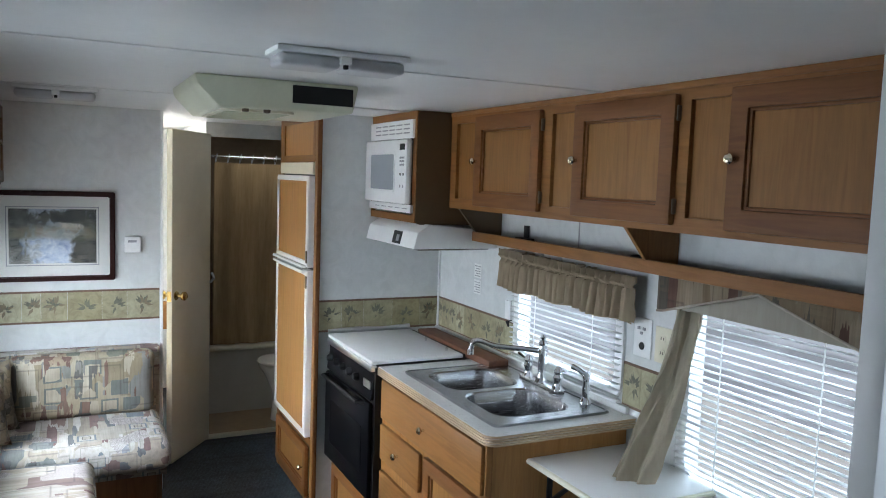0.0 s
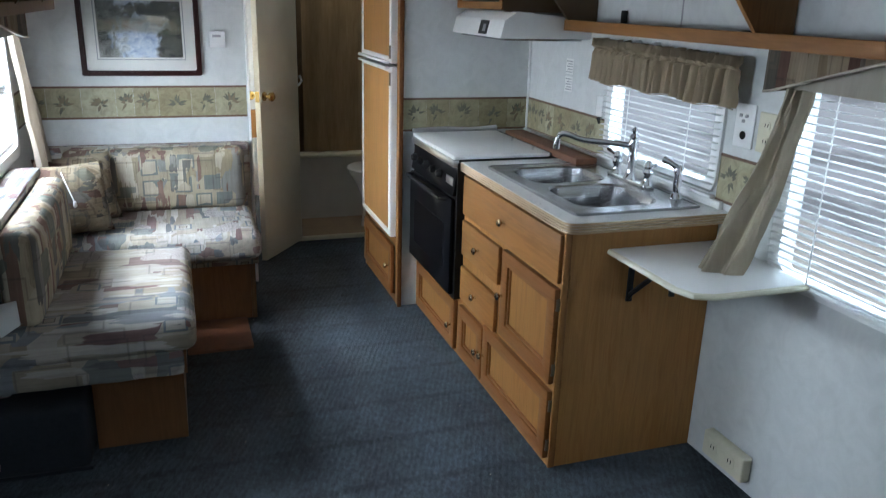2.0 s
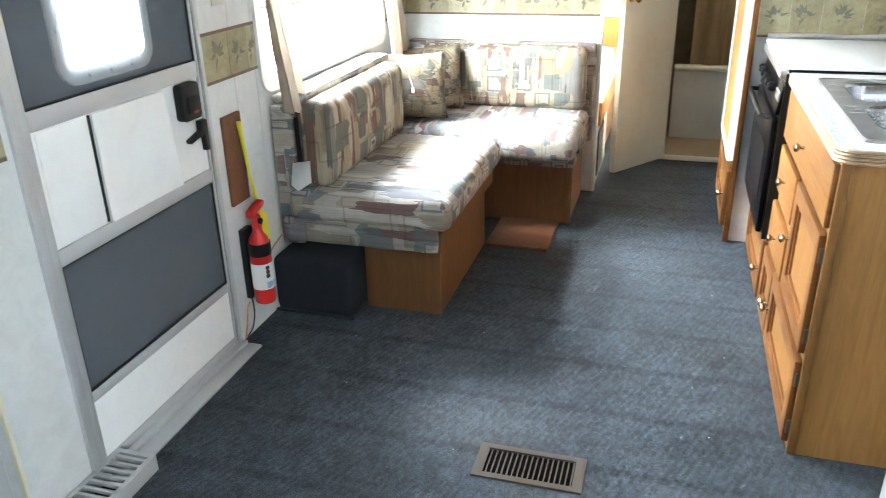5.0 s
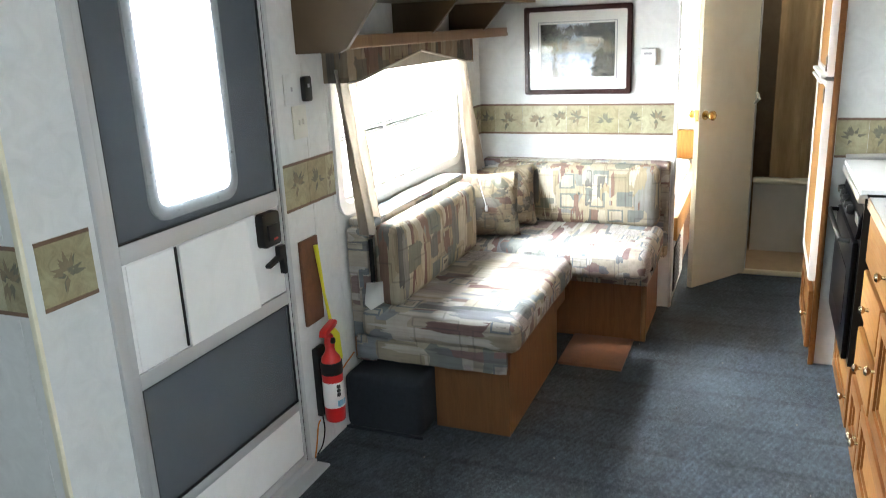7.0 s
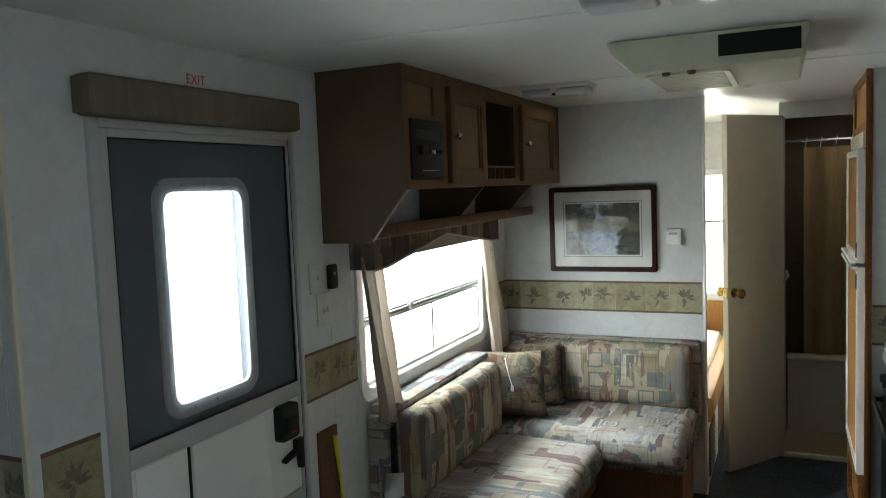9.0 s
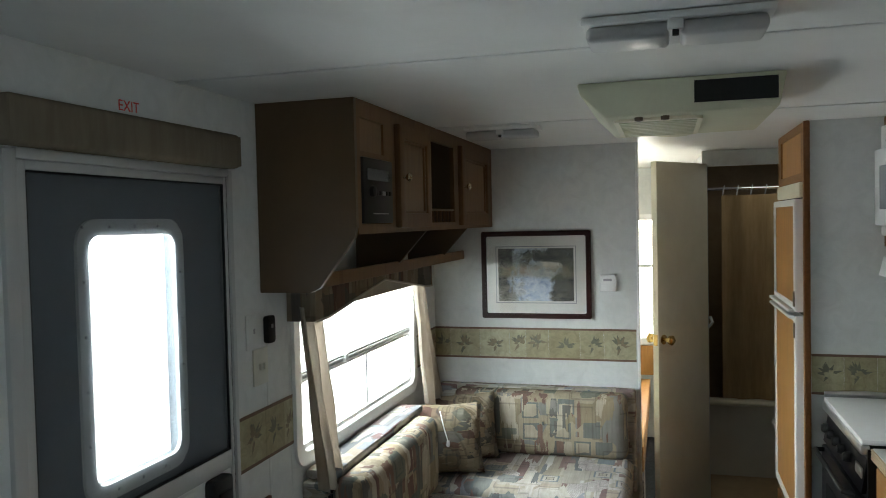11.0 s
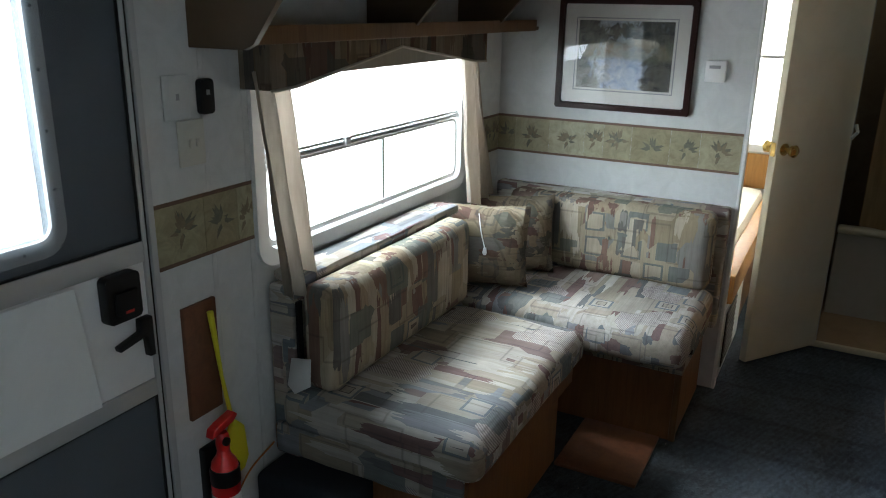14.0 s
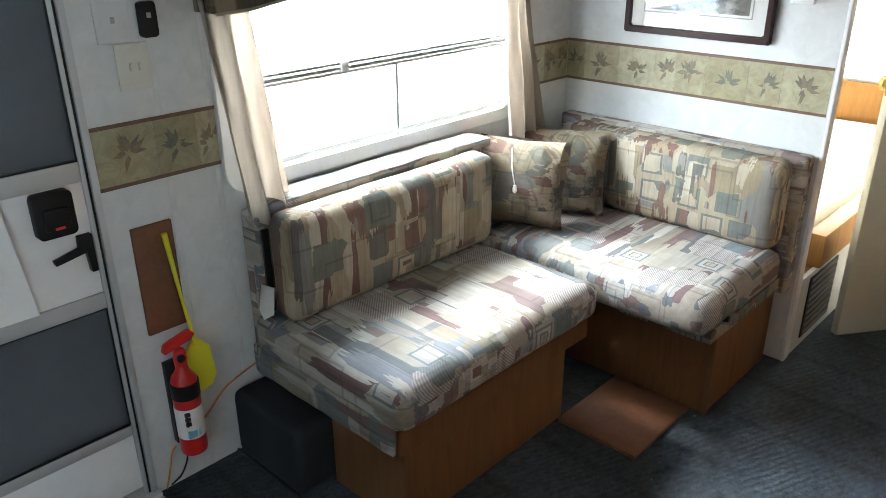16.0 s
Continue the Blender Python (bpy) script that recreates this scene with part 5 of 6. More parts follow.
def gathered(u, v):
    """Depth of the valance cloth: a frilled heading, a pinched rod pocket, then soft folds that open out."""
    k = min(1.0, max(0.0, (v - 0.14) / 0.10))
    frill = 0.017 * math.sin(2 * math.pi * 31 * u + 3.0 * noise.noise(Vector((u * 13, 1.0, 0.0)))) + 0.008 * ridge(u, v * 3, 60, 3.0)
    pinch = 1 - 0.75 * math.exp(-((v - 0.24) / 0.06) ** 2)
    drift = u + 0.012 * noise.noise(Vector((u * 7, v * 1.2, 5.0))) * v
    wave = 2 * abs(math.sin(math.pi * 19 * drift + 1.8 * noise.noise(Vector((u * 8, 2.0, 0.0))))) ** 0.55 - 1
    fall = (0.026 + 0.006 * v) * wave * (0.75 + 0.5 * noise.noise(Vector((u * 11, v * 0.6, 8.0)))) + 0.006 * math.sin(2 * math.pi * 39 * u + 1.0) * (1 - v) + 0.010 * v
    return ((1 - k) * frill + k * fall) * pinch + 0.010 * math.exp(-((v - 0.19) / 0.05) ** 2)


bm = bmesh.new()
sheets = []
for off in (0.0, 0.0018):
    gridv = []
    for j in range(29):
        v = j / 28
        row = []
        for i in range(301):
            u = i / 300
            droop = -0.012 * u if v < 0.3 else 0.0
            z = 1.434 + droop - 0.172 * v + 0.006 * math.sin(u * 21 + 1) * v + (0.011 * noise.noise(Vector((u * 40, 0.0, 2.0))) * (1 - v / 0.2) if v < 0.2 else 0)
            row.append(bm.verts.new((2.373 - gathered(u, v) + off, 2.848 - 0.916 * u, z)))
        gridv.append(row)
    for p, q in zip(gridv, gridv[1:]):
        for i in range(300):
            bm.faces.new((p[i], p[i + 1], q[i + 1], q[i]))
    sheets.append(gridv)
for a, b in ((sheets[0][0], sheets[1][0]), (sheets[0][-1], sheets[1][-1])):
    for i in range(300):
        bm.faces.new((a[i], a[i + 1], b[i + 1], b[i]))
bmesh.ops.recalc_face_normals(bm, faces=bm.faces)
part("cloth", bm, TAUPE, kv)
part("hem", tube([(2.366, 2.848 - 0.916 * k / 40, 1.258 + 0.006 * math.sin(k / 40 * 21 + 1)) for k in range(41)], 0.002, 6), TAUPE, kv)
for y in (2.47, 2.60):
    part("rod_bracket", box(W - 0.03, W - 0.001, y - 0.012, y + 0.012, 1.405, 1.437, 0.003), WHITE, kv)
rv = thing("dinette_valance", (2.39, 1.36, 1.33), "peaked brown upholstered valance with pale piping", "valance")
RVA, RVB, RVP = 0.965, 1.765, 1.365
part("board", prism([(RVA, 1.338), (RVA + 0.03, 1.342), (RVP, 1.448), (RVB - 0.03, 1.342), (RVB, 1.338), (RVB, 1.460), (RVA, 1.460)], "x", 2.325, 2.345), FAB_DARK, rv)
# Grey sheet stands in for the shaded wall and headrail under the peak
part("backing", box(2.352, 2.356, RVA + 0.02, RVB - 0.02, 1.352, 1.442), GREYTAUPE, rv, "plain grey-taupe sheet behind the board")
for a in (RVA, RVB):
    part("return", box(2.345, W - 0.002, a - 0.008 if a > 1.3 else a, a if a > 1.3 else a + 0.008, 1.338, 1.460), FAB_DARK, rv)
part("piping", tube([(2.326, RVA, 1.337), (2.326, RVA + 0.03, 1.341), (2.326, RVP, 1.447), (2.326, RVB - 0.03, 1.341), (2.326, RVB, 1.337)], 0.0042, 8), DRAPE, rv)
part("top_board", box(2.33, W - 0.002, RVA + 0.01, RVB - 0.01, 1.444, 1.458), VINYLBOARD, rv)

rc = bmesh.new()
cols, rws = 60, 26
grid = []
for j in range(rws + 1):
    v = j / rws
    row = []
    for i in range(cols + 1):
        u = i / cols
        cx = 2.365 - 0.145 * v ** 1.5
        cy = 1.652 + 0.048 * v
        half = 0.050 - 0.012 * math.sin(math.pi * min(1.0, v * 1.6)) * (v < 0.625) + 0.030 * v
        slit = 0.36 + 0.05 * math.sin(2.2 * v)
        near, far = (u / slit, 0.026), ((u - slit) / (1 - slit), 0.040)
        w, deep = near if u < slit else far
        fold = -deep * (0.6 + 0.5 * v) * math.sin(math.pi * min(1.0, max(0.0, w))) ** 0.75
        fold += 0.020 * noise.noise(Vector((u * 7 + 2, v * 3.2, 4.0))) + 0.006 * noise.noise(Vector((u * 15, v * 9, 7.0))) + 0.012 * (1 - v) ** 3 * math.sin(u * 26)
        z = 1.352 - v * 0.530 - 0.035 * v ** 4 * u + 0.010 * v * noise.noise(Vector((u * 4, 3.0, 1.0)))
        row.append(rc.verts.new((cx + fold - 0.03 * v * (u - 0.5), cy - half + 2 * half * u, z)))
    grid.append(row)
for p, q in zip(grid, grid[1:]):
    for i in range(cols):
        rc.faces.new((p[i], p[i + 1], q[i + 1], q[i]))
bmesh.ops.solidify(rc, geom=rc.faces[:], thickness=0.004)
solo("dinette_curtain", rc, CURTAIN, "olive-beige curtain panel pulled aside onto the flap table", "curtain")

tb = thing("flap_table", (2.2, 1.8, 0.78), "white laminate flap table folded out from the cabinet end", "table")
tp = [(2.015, 1.995)] + [(2.015 + 0.07 - 0.07 * math.cos(a), 1.637 - 0.07 * math.sin(a) - 0.012) for a in (radians(k) for k in (0, 30, 60, 90))] + [(2.405, 1.555), (W - 0.004, 1.572), (W - 0.004, 1.995)]
part("top", prism(tp, "z", 0.783, 0.803, 0.002), TABLETOP, tb)
part("edge_band", tube([(2.010, 1.995, 0.793), (2.010, 1.632, 0.793), (2.032, 1.575, 0.793), (2.085, 1.552, 0.793), (2.405, 1.549, 0.793)], 0.010, 8), IVORY, tb)
for x in (2.10, 2.27):
    part("bracket", tube([(x, 1.997, 0.62), (x, 1.985, 0.64), (x, 1.83, 0.775)], 0.009, 8), BLACK, tb)
    part("bracket_plate", box(x - 0.010, x + 0.010, 1.988, 1.999, 0.61, 0.775, 0.002), BLACK, tb)

# ---- plates and small things on the kitchen wall ----
op = thing("dc_outlet_plate", (W, 1.93, 1.16), "white wall plate with a black socket and switch", "outlet")
part("plate", box(W - 0.007, W - 0.0005, 1.895, 1.985, 1.135, 1.275, 0.003), WHITE, op)
part("socket", lathe([(0.001, -0.009), (0.013, -0.009), (0.014, -0.006)], (W, 1.94, 1.175), "x"), BLACK, op)
for y, z in ((1.925, 1.232), (1.952, 1.232), (1.938, 1.215)):
    part("switch", box(W - 0.011, W - 0.006, y, y + 0.012, z, z + 0.010, 0.001), GREYBAR, op)
oq = thing("wall_outlet", (W, 1.82, 1.16), "ivory double wall outlet", "outlet")
part("plate", box(W - 0.007, W - 0.0005, 1.795, 1.875, 1.135, 1.260, 0.003), IVORY, oq)
for z in (1.170, 1.220):
    part("receptacle", prism(rounded(1.82, 1.85, z - 0.014, z + 0.014, 0.012), "x", W - 0.010, W - 0.006), IVORY, oq)
    for y in (1.828, 1.840):
        part("slot", box(W - 0.0108, W - 0.0098, y, y + 0.003, z - 0.003, z + 0.007), BLACK, oq)
ol = thing("surface_outlet", (W, 1.76, 0.08), "ivory surface-mounted outlet box low on the wall", "outlet")
part("box", box(W - 0.042, W - 0.001, 1.665, 1.872, 0.048, 0.142, 0.008, 3), IVORY, ol)
for y in (1.725, 1.815):
    part("receptacle", prism(rounded(y - 0.022, y + 0.022, 0.072, 0.118, 0.014), "x", W - 0.0445, W - 0.041), IVORY, ol)
    for k in (-0.008, 0.006):
        part("slot", box(W - 0.0455, W - 0.044, y + k, y + k + 0.003, 0.092, 0.106), BLACK, ol)
for z0, lab in ((1.255, "white instruction sticker with grey print"), (1.175, "white warning sticker with grey print")):
    s = thing("sticker", (W, 3.16, z0), lab, "sticker", "wall stickers")
    part("sheet", box(W - 0.0012, W - 0.0003, 3.13, 3.20, z0, z0 + 0.07), PAPER, s)
    for k in range(5):
        part("print_line", box(W - 0.0018, W - 0.0012, 3.137, 3.193 - 0.012 * (k % 2), z0 + 0.008 + k * 0.012, z0 + 0.012 + k * 0.012), GREYBAR, s)
hk = thing("wall_switch", (W, 2.87, 1.05), "small white switch plate with a black hook below", "switch")
part("plate", box(W - 0.006, W - 0.0005, 2.835, 2.885, 1.105, 1.19, 0.002), WHITE, hk)
part("hook", tube([(W - 0.002, 2.83, 1.10), (W - 0.03, 2.825, 1.10), (W - 0.035, 2.80, 1.085), (W - 0.034, 2.80, 1.11)], 0.005, 8), BLACK, hk)
solo("screw_head", lathe([(0.0045, 0), (0.0042, -0.002), (0.002, -0.003)], (1.630, 0.520, 1.03), "y", 12), INK, "dark screw head in the partition trim", "screw")

cl = thing("shelf_clip", (2.40, 2.72, 1.482), "small black plastic bracket on the open shelf", "bracket")
part("base", box(2.385, 2.425, 2.66, 2.76, 1.4825, 1.492, 0.002), BLACK, cl)
part("upright", box(2.412, 2.425, 2.70, 2.73, 1.492, 1.545, 0.002), BLACK, cl)
solo("small_lump", cushion(2.355, 2.395, 1.87, 1.95, 1.4825, 1.500, 0.006, 0.002, step=0.01), BLACK, "small black object lying on the shelf", "clutter")
solo("trim_shelf_seam", box(W - 0.0016, W - 0.0004, 2.345, 2.353, 1.484, 1.604), GREYBAR, "thin wall seam above the shelf", "trim", "structure")

# ---- ceiling fixtures ----
def ceiling_lamp(x, y, sx, sy, label):
    t = thing("ceiling_lamp", (x, y, CEILZ - 0.05), label, "ceiling lamp", "ceiling lamps")
    part("base", box(x - sx / 2, x + sx / 2, y - sy / 2, y + sy / 2, CEILZ - 0.016, CEILZ - 0.001, 0.004), WHITE, t)
    for s in (-1, 1):
        cx = x + s * sx / 4
        part("lens", box(cx - sx / 4 + 0.008, cx + sx / 4 - 0.010, y - sy / 2 + 0.010, y + sy / 2 - 0.010, CEILZ - 0.046, CEILZ - 0.015, 0.012, 3), FROST, t, "ribbed frosted lens")
    part("switch", box(x - 0.006, x + 0.006, y - sy / 2 + 0.002, y - sy / 2 + 0.014, CEILZ - 0.046, CEILZ - 0.034, 0.002), BLACK, t)
    part("centre_bar", box(x - 0.014, x + 0.014, y - sy / 2, y + sy / 2, CEILZ - 0.036, CEILZ - 0.016, 0.003), WHITE, t)


ceiling_lamp(1.22, 1.735, 0.34, 0.13, "twin-lens white ceiling lamp, unlit")
ceiling_lamp(0.575, 3.25, 0.30, 0.13, "twin-lens white ceiling lamp beside the wall cabinet, unlit")
ac = thing("air_conditioner", (1.235, 2.65, 1.94), "cream ceiling air conditioner with black front outlet", "air conditioner")
part("shroud", prism([(0.965, CEILZ - 0.001), (1.505, CEILZ - 0.001), (1.485, 1.945), (1.04, 1.94), (0.975, 2.005)], "y", 2.37, 2.93, 0.008), CREAM, ac)
part("outlet", box(1.275, 1.482, 2.3665, 2.372, 1.968, 2.026), BLACK, ac, "black outlet grille")
part("return_grille", prism(rounded(1.06, 1.30, 2.42, 2.86, 0.03), "z", 1.934, 1.942), IVORY, ac)
for k in range(10):
    part("louvre", box(1.075, 1.285, 2.45 + k * 0.040, 2.462 + k * 0.040, 1.931, 1.936), CREAM, ac)
for x in (1.13, 1.20):
    part("dial", lathe([(0.012, 0), (0.011, -0.01), (0.004, -0.012)], (x, 2.405, 1.942)), HINGE, ac)
cv = thing("ceiling_register", (1.235, 3.71, CEILZ - 0.02), "round off-white ceiling air register", "vent")
part("rim", lathe([(0.09, 0.019), (0.088, 0.008), (0.070, 0.0), (0.03, 0.002), (0.001, 0.004)], (1.235, 3.71, CEILZ - 0.02), "z", 28), CREAM, cv)

# ---- picture and back wall ----
PX0, PX1, PZ0, PZ1 = 0.266, 0.833, 1.158, 1.610
pic = thing("framed_picture", ((PX0 + PX1) / 2, BACK, PZ0), "framed watercolour landscape with white mount and dark mahogany frame", "picture")
fr_bm = ring([(PX0, PZ0), (PX1, PZ0), (PX1, PZ1), (PX0, PZ1)], [(PX0 + 0.026, PZ0 + 0.026), (PX1 - 0.026, PZ0 + 0.026), (PX1 - 0.026, PZ1 - 0.026), (PX0 + 0.026, PZ1 - 0.026)], "y", BACK - 0.024, BACK - 0.002)
bmesh.ops.bevel(fr_bm, geom=fr_bm.edges[:], offset=0.005, segments=3, affect="EDGES")
part("frame", fr_bm, FRAMEW, pic)
part("mount", box(PX0 + 0.022, PX1 - 0.022, BACK - 0.010, BACK - 0.004, PZ0 + 0.022, PZ1 - 0.022), MATB, pic)
part("inner_line", ring([(PX0 + 0.075, PZ0 + 0.078), (PX1 - 0.075, PZ0 + 0.078), (PX1 - 0.075, PZ1 - 0.078), (PX0 + 0.075, PZ1 - 0.078)], [(PX0 + 0.079, PZ0 + 0.082), (PX1 - 0.079, PZ0 + 0.082), (PX1 - 0.079, PZ1 - 0.082), (PX0 + 0.079, PZ1 - 0.082)], "y", BACK - 0.0115, BACK - 0.009), GREYBAR, pic)
part("painting", box(PX0 + 0.088, PX1 - 0.088, BACK - 0.0115, BACK - 0.0095, PZ0 + 0.090, PZ1 - 0.090), ART, pic)
gl = part("pane", box(PX0 + 0.024, PX1 - 0.024, BACK - 0.0155, BACK - 0.0140, PZ0 + 0.024, PZ1 - 0.024), PICGLASS, pic)
gl.visible_shadow = False
th = thing("thermostat", (0.915, BACK, 1.30), "small white wall thermostat", "thermostat")
part("case", box(0.878, 0.955, BACK - 0.026, BACK - 0.001, 1.300, 1.382, 0.004), WHITE, th)
part("dial_slot", box(0.893, 0.935, BACK - 0.0275, BACK - 0.0255, 1.352, 1.364), GREYBAR, th)

# ---- wall cabinet over the seats ----
lc = thing("left_wall_cabinet", (0.17, 3.23, 1.46), "oak wall cabinet darkened for shade, with radio niche, two doors and open shelf", "cabinet")
LY0, LY1, LX = 2.312, BACK - 0.002, 0.307
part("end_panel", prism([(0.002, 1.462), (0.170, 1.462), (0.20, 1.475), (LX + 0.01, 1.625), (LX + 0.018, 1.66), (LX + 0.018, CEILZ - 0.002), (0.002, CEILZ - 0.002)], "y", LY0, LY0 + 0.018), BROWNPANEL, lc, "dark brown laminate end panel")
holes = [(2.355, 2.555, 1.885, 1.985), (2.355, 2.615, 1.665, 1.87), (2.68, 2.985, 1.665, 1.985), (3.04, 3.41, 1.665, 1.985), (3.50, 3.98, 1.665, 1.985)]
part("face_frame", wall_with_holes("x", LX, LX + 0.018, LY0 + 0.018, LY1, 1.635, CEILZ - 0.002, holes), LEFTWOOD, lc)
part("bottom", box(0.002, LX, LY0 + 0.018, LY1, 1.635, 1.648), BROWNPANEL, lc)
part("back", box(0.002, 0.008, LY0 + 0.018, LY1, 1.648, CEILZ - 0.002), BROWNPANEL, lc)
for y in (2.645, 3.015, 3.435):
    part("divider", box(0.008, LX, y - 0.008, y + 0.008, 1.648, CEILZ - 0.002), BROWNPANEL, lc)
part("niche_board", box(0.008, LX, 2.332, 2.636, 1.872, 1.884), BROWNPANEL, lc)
part("niche_panel", box(LX + 0.004, LX + 0.010, 2.350, 2.560, 1.88, 1.99), BROWNOAKP_SHADED, lc)
panel_door("door", LX + 0.018, 1, 2.655, 3.01, 1.650, 2.0, lc, (2.68, 1.82), None, 0.05, LEFTWOOD, BROWNOAKP_SHADED)
panel_door("door", LX + 0.018, 1, 3.475, 4.01, 1.650, 2.0, lc, (3.505, 1.82), None, 0.055, LEFTWOOD, BROWNOAKP_SHADED)
part("gallery_rail", box(LX + 0.004, LX + 0.014, 3.04, 3.41, 1.712, 1.720), BROWNOAKP_SHADED, lc)
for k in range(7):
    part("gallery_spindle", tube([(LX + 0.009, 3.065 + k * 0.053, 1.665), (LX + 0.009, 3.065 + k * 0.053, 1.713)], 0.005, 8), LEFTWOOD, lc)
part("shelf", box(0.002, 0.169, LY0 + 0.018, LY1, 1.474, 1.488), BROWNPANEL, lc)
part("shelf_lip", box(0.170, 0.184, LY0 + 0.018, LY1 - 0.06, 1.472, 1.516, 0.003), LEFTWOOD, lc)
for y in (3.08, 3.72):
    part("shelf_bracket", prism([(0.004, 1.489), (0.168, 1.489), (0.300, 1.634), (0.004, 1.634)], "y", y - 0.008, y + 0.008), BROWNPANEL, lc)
ra = thing("radio", (0.25, 2.485, 1.67), "black built-in radio unit in the cabinet niche", "radio")
part("body", box(0.10, LX + 0.026, 2.357, 2.613, 1.667, 1.868, 0.005), BLACK, ra)
part("display", box(LX + 0.026, LX + 0.028, 2.385, 2.575, 1.80, 1.835), DARKGLASS, ra)
part("slot", box(LX + 0.026, LX + 0.0285, 2.43, 2.56, 1.695, 1.699), GREYBAR, ra)
part("dial", lathe([(0.018, 0), (0.017, 0.012), (0.005, 0.014)], (LX + 0.026, 2.42, 1.765), "x"), BLACK, ra)
for k in range(5):
    part("button", box(LX + 0.026, LX + 0.030, 2.455 + k * 0.029, 2.476 + k * 0.029, 1.755, 1.768, 0.001), GREYBAR if k == 2 else BLACK, ra)

lv = thing("seat_window_valance", (0.06, 3.1, 1.35), "peaked brown upholstered valance with pale piping over the seats", "valance")
VA, VB, VP = 2.478, 3.77, 3.125
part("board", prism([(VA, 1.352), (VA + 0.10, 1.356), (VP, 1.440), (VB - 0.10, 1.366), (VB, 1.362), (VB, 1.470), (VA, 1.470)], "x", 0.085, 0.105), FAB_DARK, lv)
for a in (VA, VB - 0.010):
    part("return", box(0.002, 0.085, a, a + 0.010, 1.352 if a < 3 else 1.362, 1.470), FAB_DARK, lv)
part("piping", tube([(0.105, VA, 1.351), (0.105, VA + 0.10, 1.355), (0.105, VP, 1.439), (0.105, VB - 0.10, 1.365), (0.105, VB, 1.361)], 0.0045, 8), DRAPE, lv)
part("top_board", box(0.002, 0.10, VA + 0.01, VB - 0.01, 1.458, 1.470), VINYLBOARD, lv)
part("backing", box(0.076, 0.080, VA + 0.02, VB - 0.02, 1.378, 1.45), GREYTAUPE, lv, "plain grey-taupe sheet behind the board")


def side_curtain(y_top, y_bot, z0, w_top, w_bot, seed):
    bm = bmesh.new()
    grid = []
    for j in range(19):
        v = j / 18
        row = []
        for i in range(41):
            u = i / 40
            half = (w_top + (w_bot - w_top) * v) / 2
            y = y_top + (y_bot - y_top) * v - half + 2 * half * u
            f = (0.016 + 0.010 * v) * math.sin(u * 5.2 * math.pi + seed + 0.9 * v + 0.8 * noise.noise(Vector((u * 3, v * 2, seed)))) + 0.010 * noise.noise(Vector((u * 8, v * 3, seed + 4)))
            row.append(bm.verts.new((0.055 + 0.05 * v + f, y, 1.40 + (z0 - 1.40) * v + 0.012 * math.sin(5 * u + seed) * v)))
        grid.append(row)
    for p, q in zip(grid, grid[1:]):
        for i in range(40):
            bm.faces.new((p[i], p[i + 1], q[i + 1], q[i]))
    bmesh.ops.solidify(bm, geom=bm.faces[:], thickness=0.003)
    solo("side_curtain", bm, DRAPE, "pale beige curtain gathered at the window side", "curtain", group="side curtains")


side_curtain(2.530, 2.583, 0.770, 0.16, 0.165, 1.0)
side_curtain(3.72, 3.755, 0.80, 0.12, 0.19, 2.4)

# ---- bench along the window wall ----
bn = thing("bench_seat", (0.36, 2.95, 0.0), "patchwork upholstered bench along the window wall on a brown wooden base", "bench")
part("base", box(0.345, 0.650, 2.558, 3.29, 0.0, 0.30), BENCHWOOD, bn, "brown wooden base panel")
part("seat_board", box(0.02, 0.665, 2.525, 3.39, 0.275, 0.355), BENCHWOOD, bn)
part("front_flap", cushion(0.03, 0.655, 2.512, 2.535, 0.275, 0.372, 0.009, 0.002, step=0.03), FAB_X, bn, "upholstered front flap")
part("seat_cushion", cushion(0.055, 0.705, 2.50, 3.40, 0.360, 0.488, 0.042, 0.012, [(0.40, 2.95, 0.49, 0.25, 0.008)]), FAB_X, bn)
part("back_cushion", cushion(0.115, 0.225, 2.545, 3.43, 0.488, 0.815, 0.034, 0.014, [(0.22, 2.99, 0.67, 0.035, 0.016)], step=0.03), FAB_Z, bn)
part("back_box", box(0.006, 0.10, 2.535, 3.50, 0.25, 0.80, 0.012), FAB_X, bn, "upholstered wall box")
part("ledge", cushion(0.006, 0.125, 2.56, 3.525, 0.800, 0.838, 0.014, 0.003, step=0.03), FAB_Y, bn)
part("button", lathe([(0.011, 0), (0.010, 0.005), (0.003, 0.008)], (0.226, 2.99, 0.67), "x"), FAB_X, bn)
strap = solo("seat_strap", box(0.103, 0.112, 2.538, 2.558, 0.50, 0.76), BLACK, "black webbing strap behind the bench cushion", "strap")
tag = bmesh.new()
vs = [tag.verts.new(p) for p in ((0.085, 2.533, 0.585), (0.160, 2.528, 0.600), (0.165, 2.515, 0.520), (0.105, 2.517, 0.480), (0.075, 2.523, 0.500))]
tag.faces.new(vs)
bmesh.ops.solidify(tag, geom=tag.faces[:], thickness=0.001)
solo("cushion_tag", tag, PAPER, "white cloth care tag hanging off the cushion", "tag")

wbx = thing("wheel_well_box", (0.169, 2.62, 0.0), "dark blue carpeted wheel-well box below the bench", "wheel well")
part("carpet_cover", box(0.002, 0.336, 2.432, 2.80, 0.0, 0.235, 0.03, 3), SKIRT, wbx)
part("foot_seam", box(0.004, 0.338, 2.427, 2.436, 0.0, 0.012, 0.003), SKIRT, wbx, "folded carpet edge at the foot")

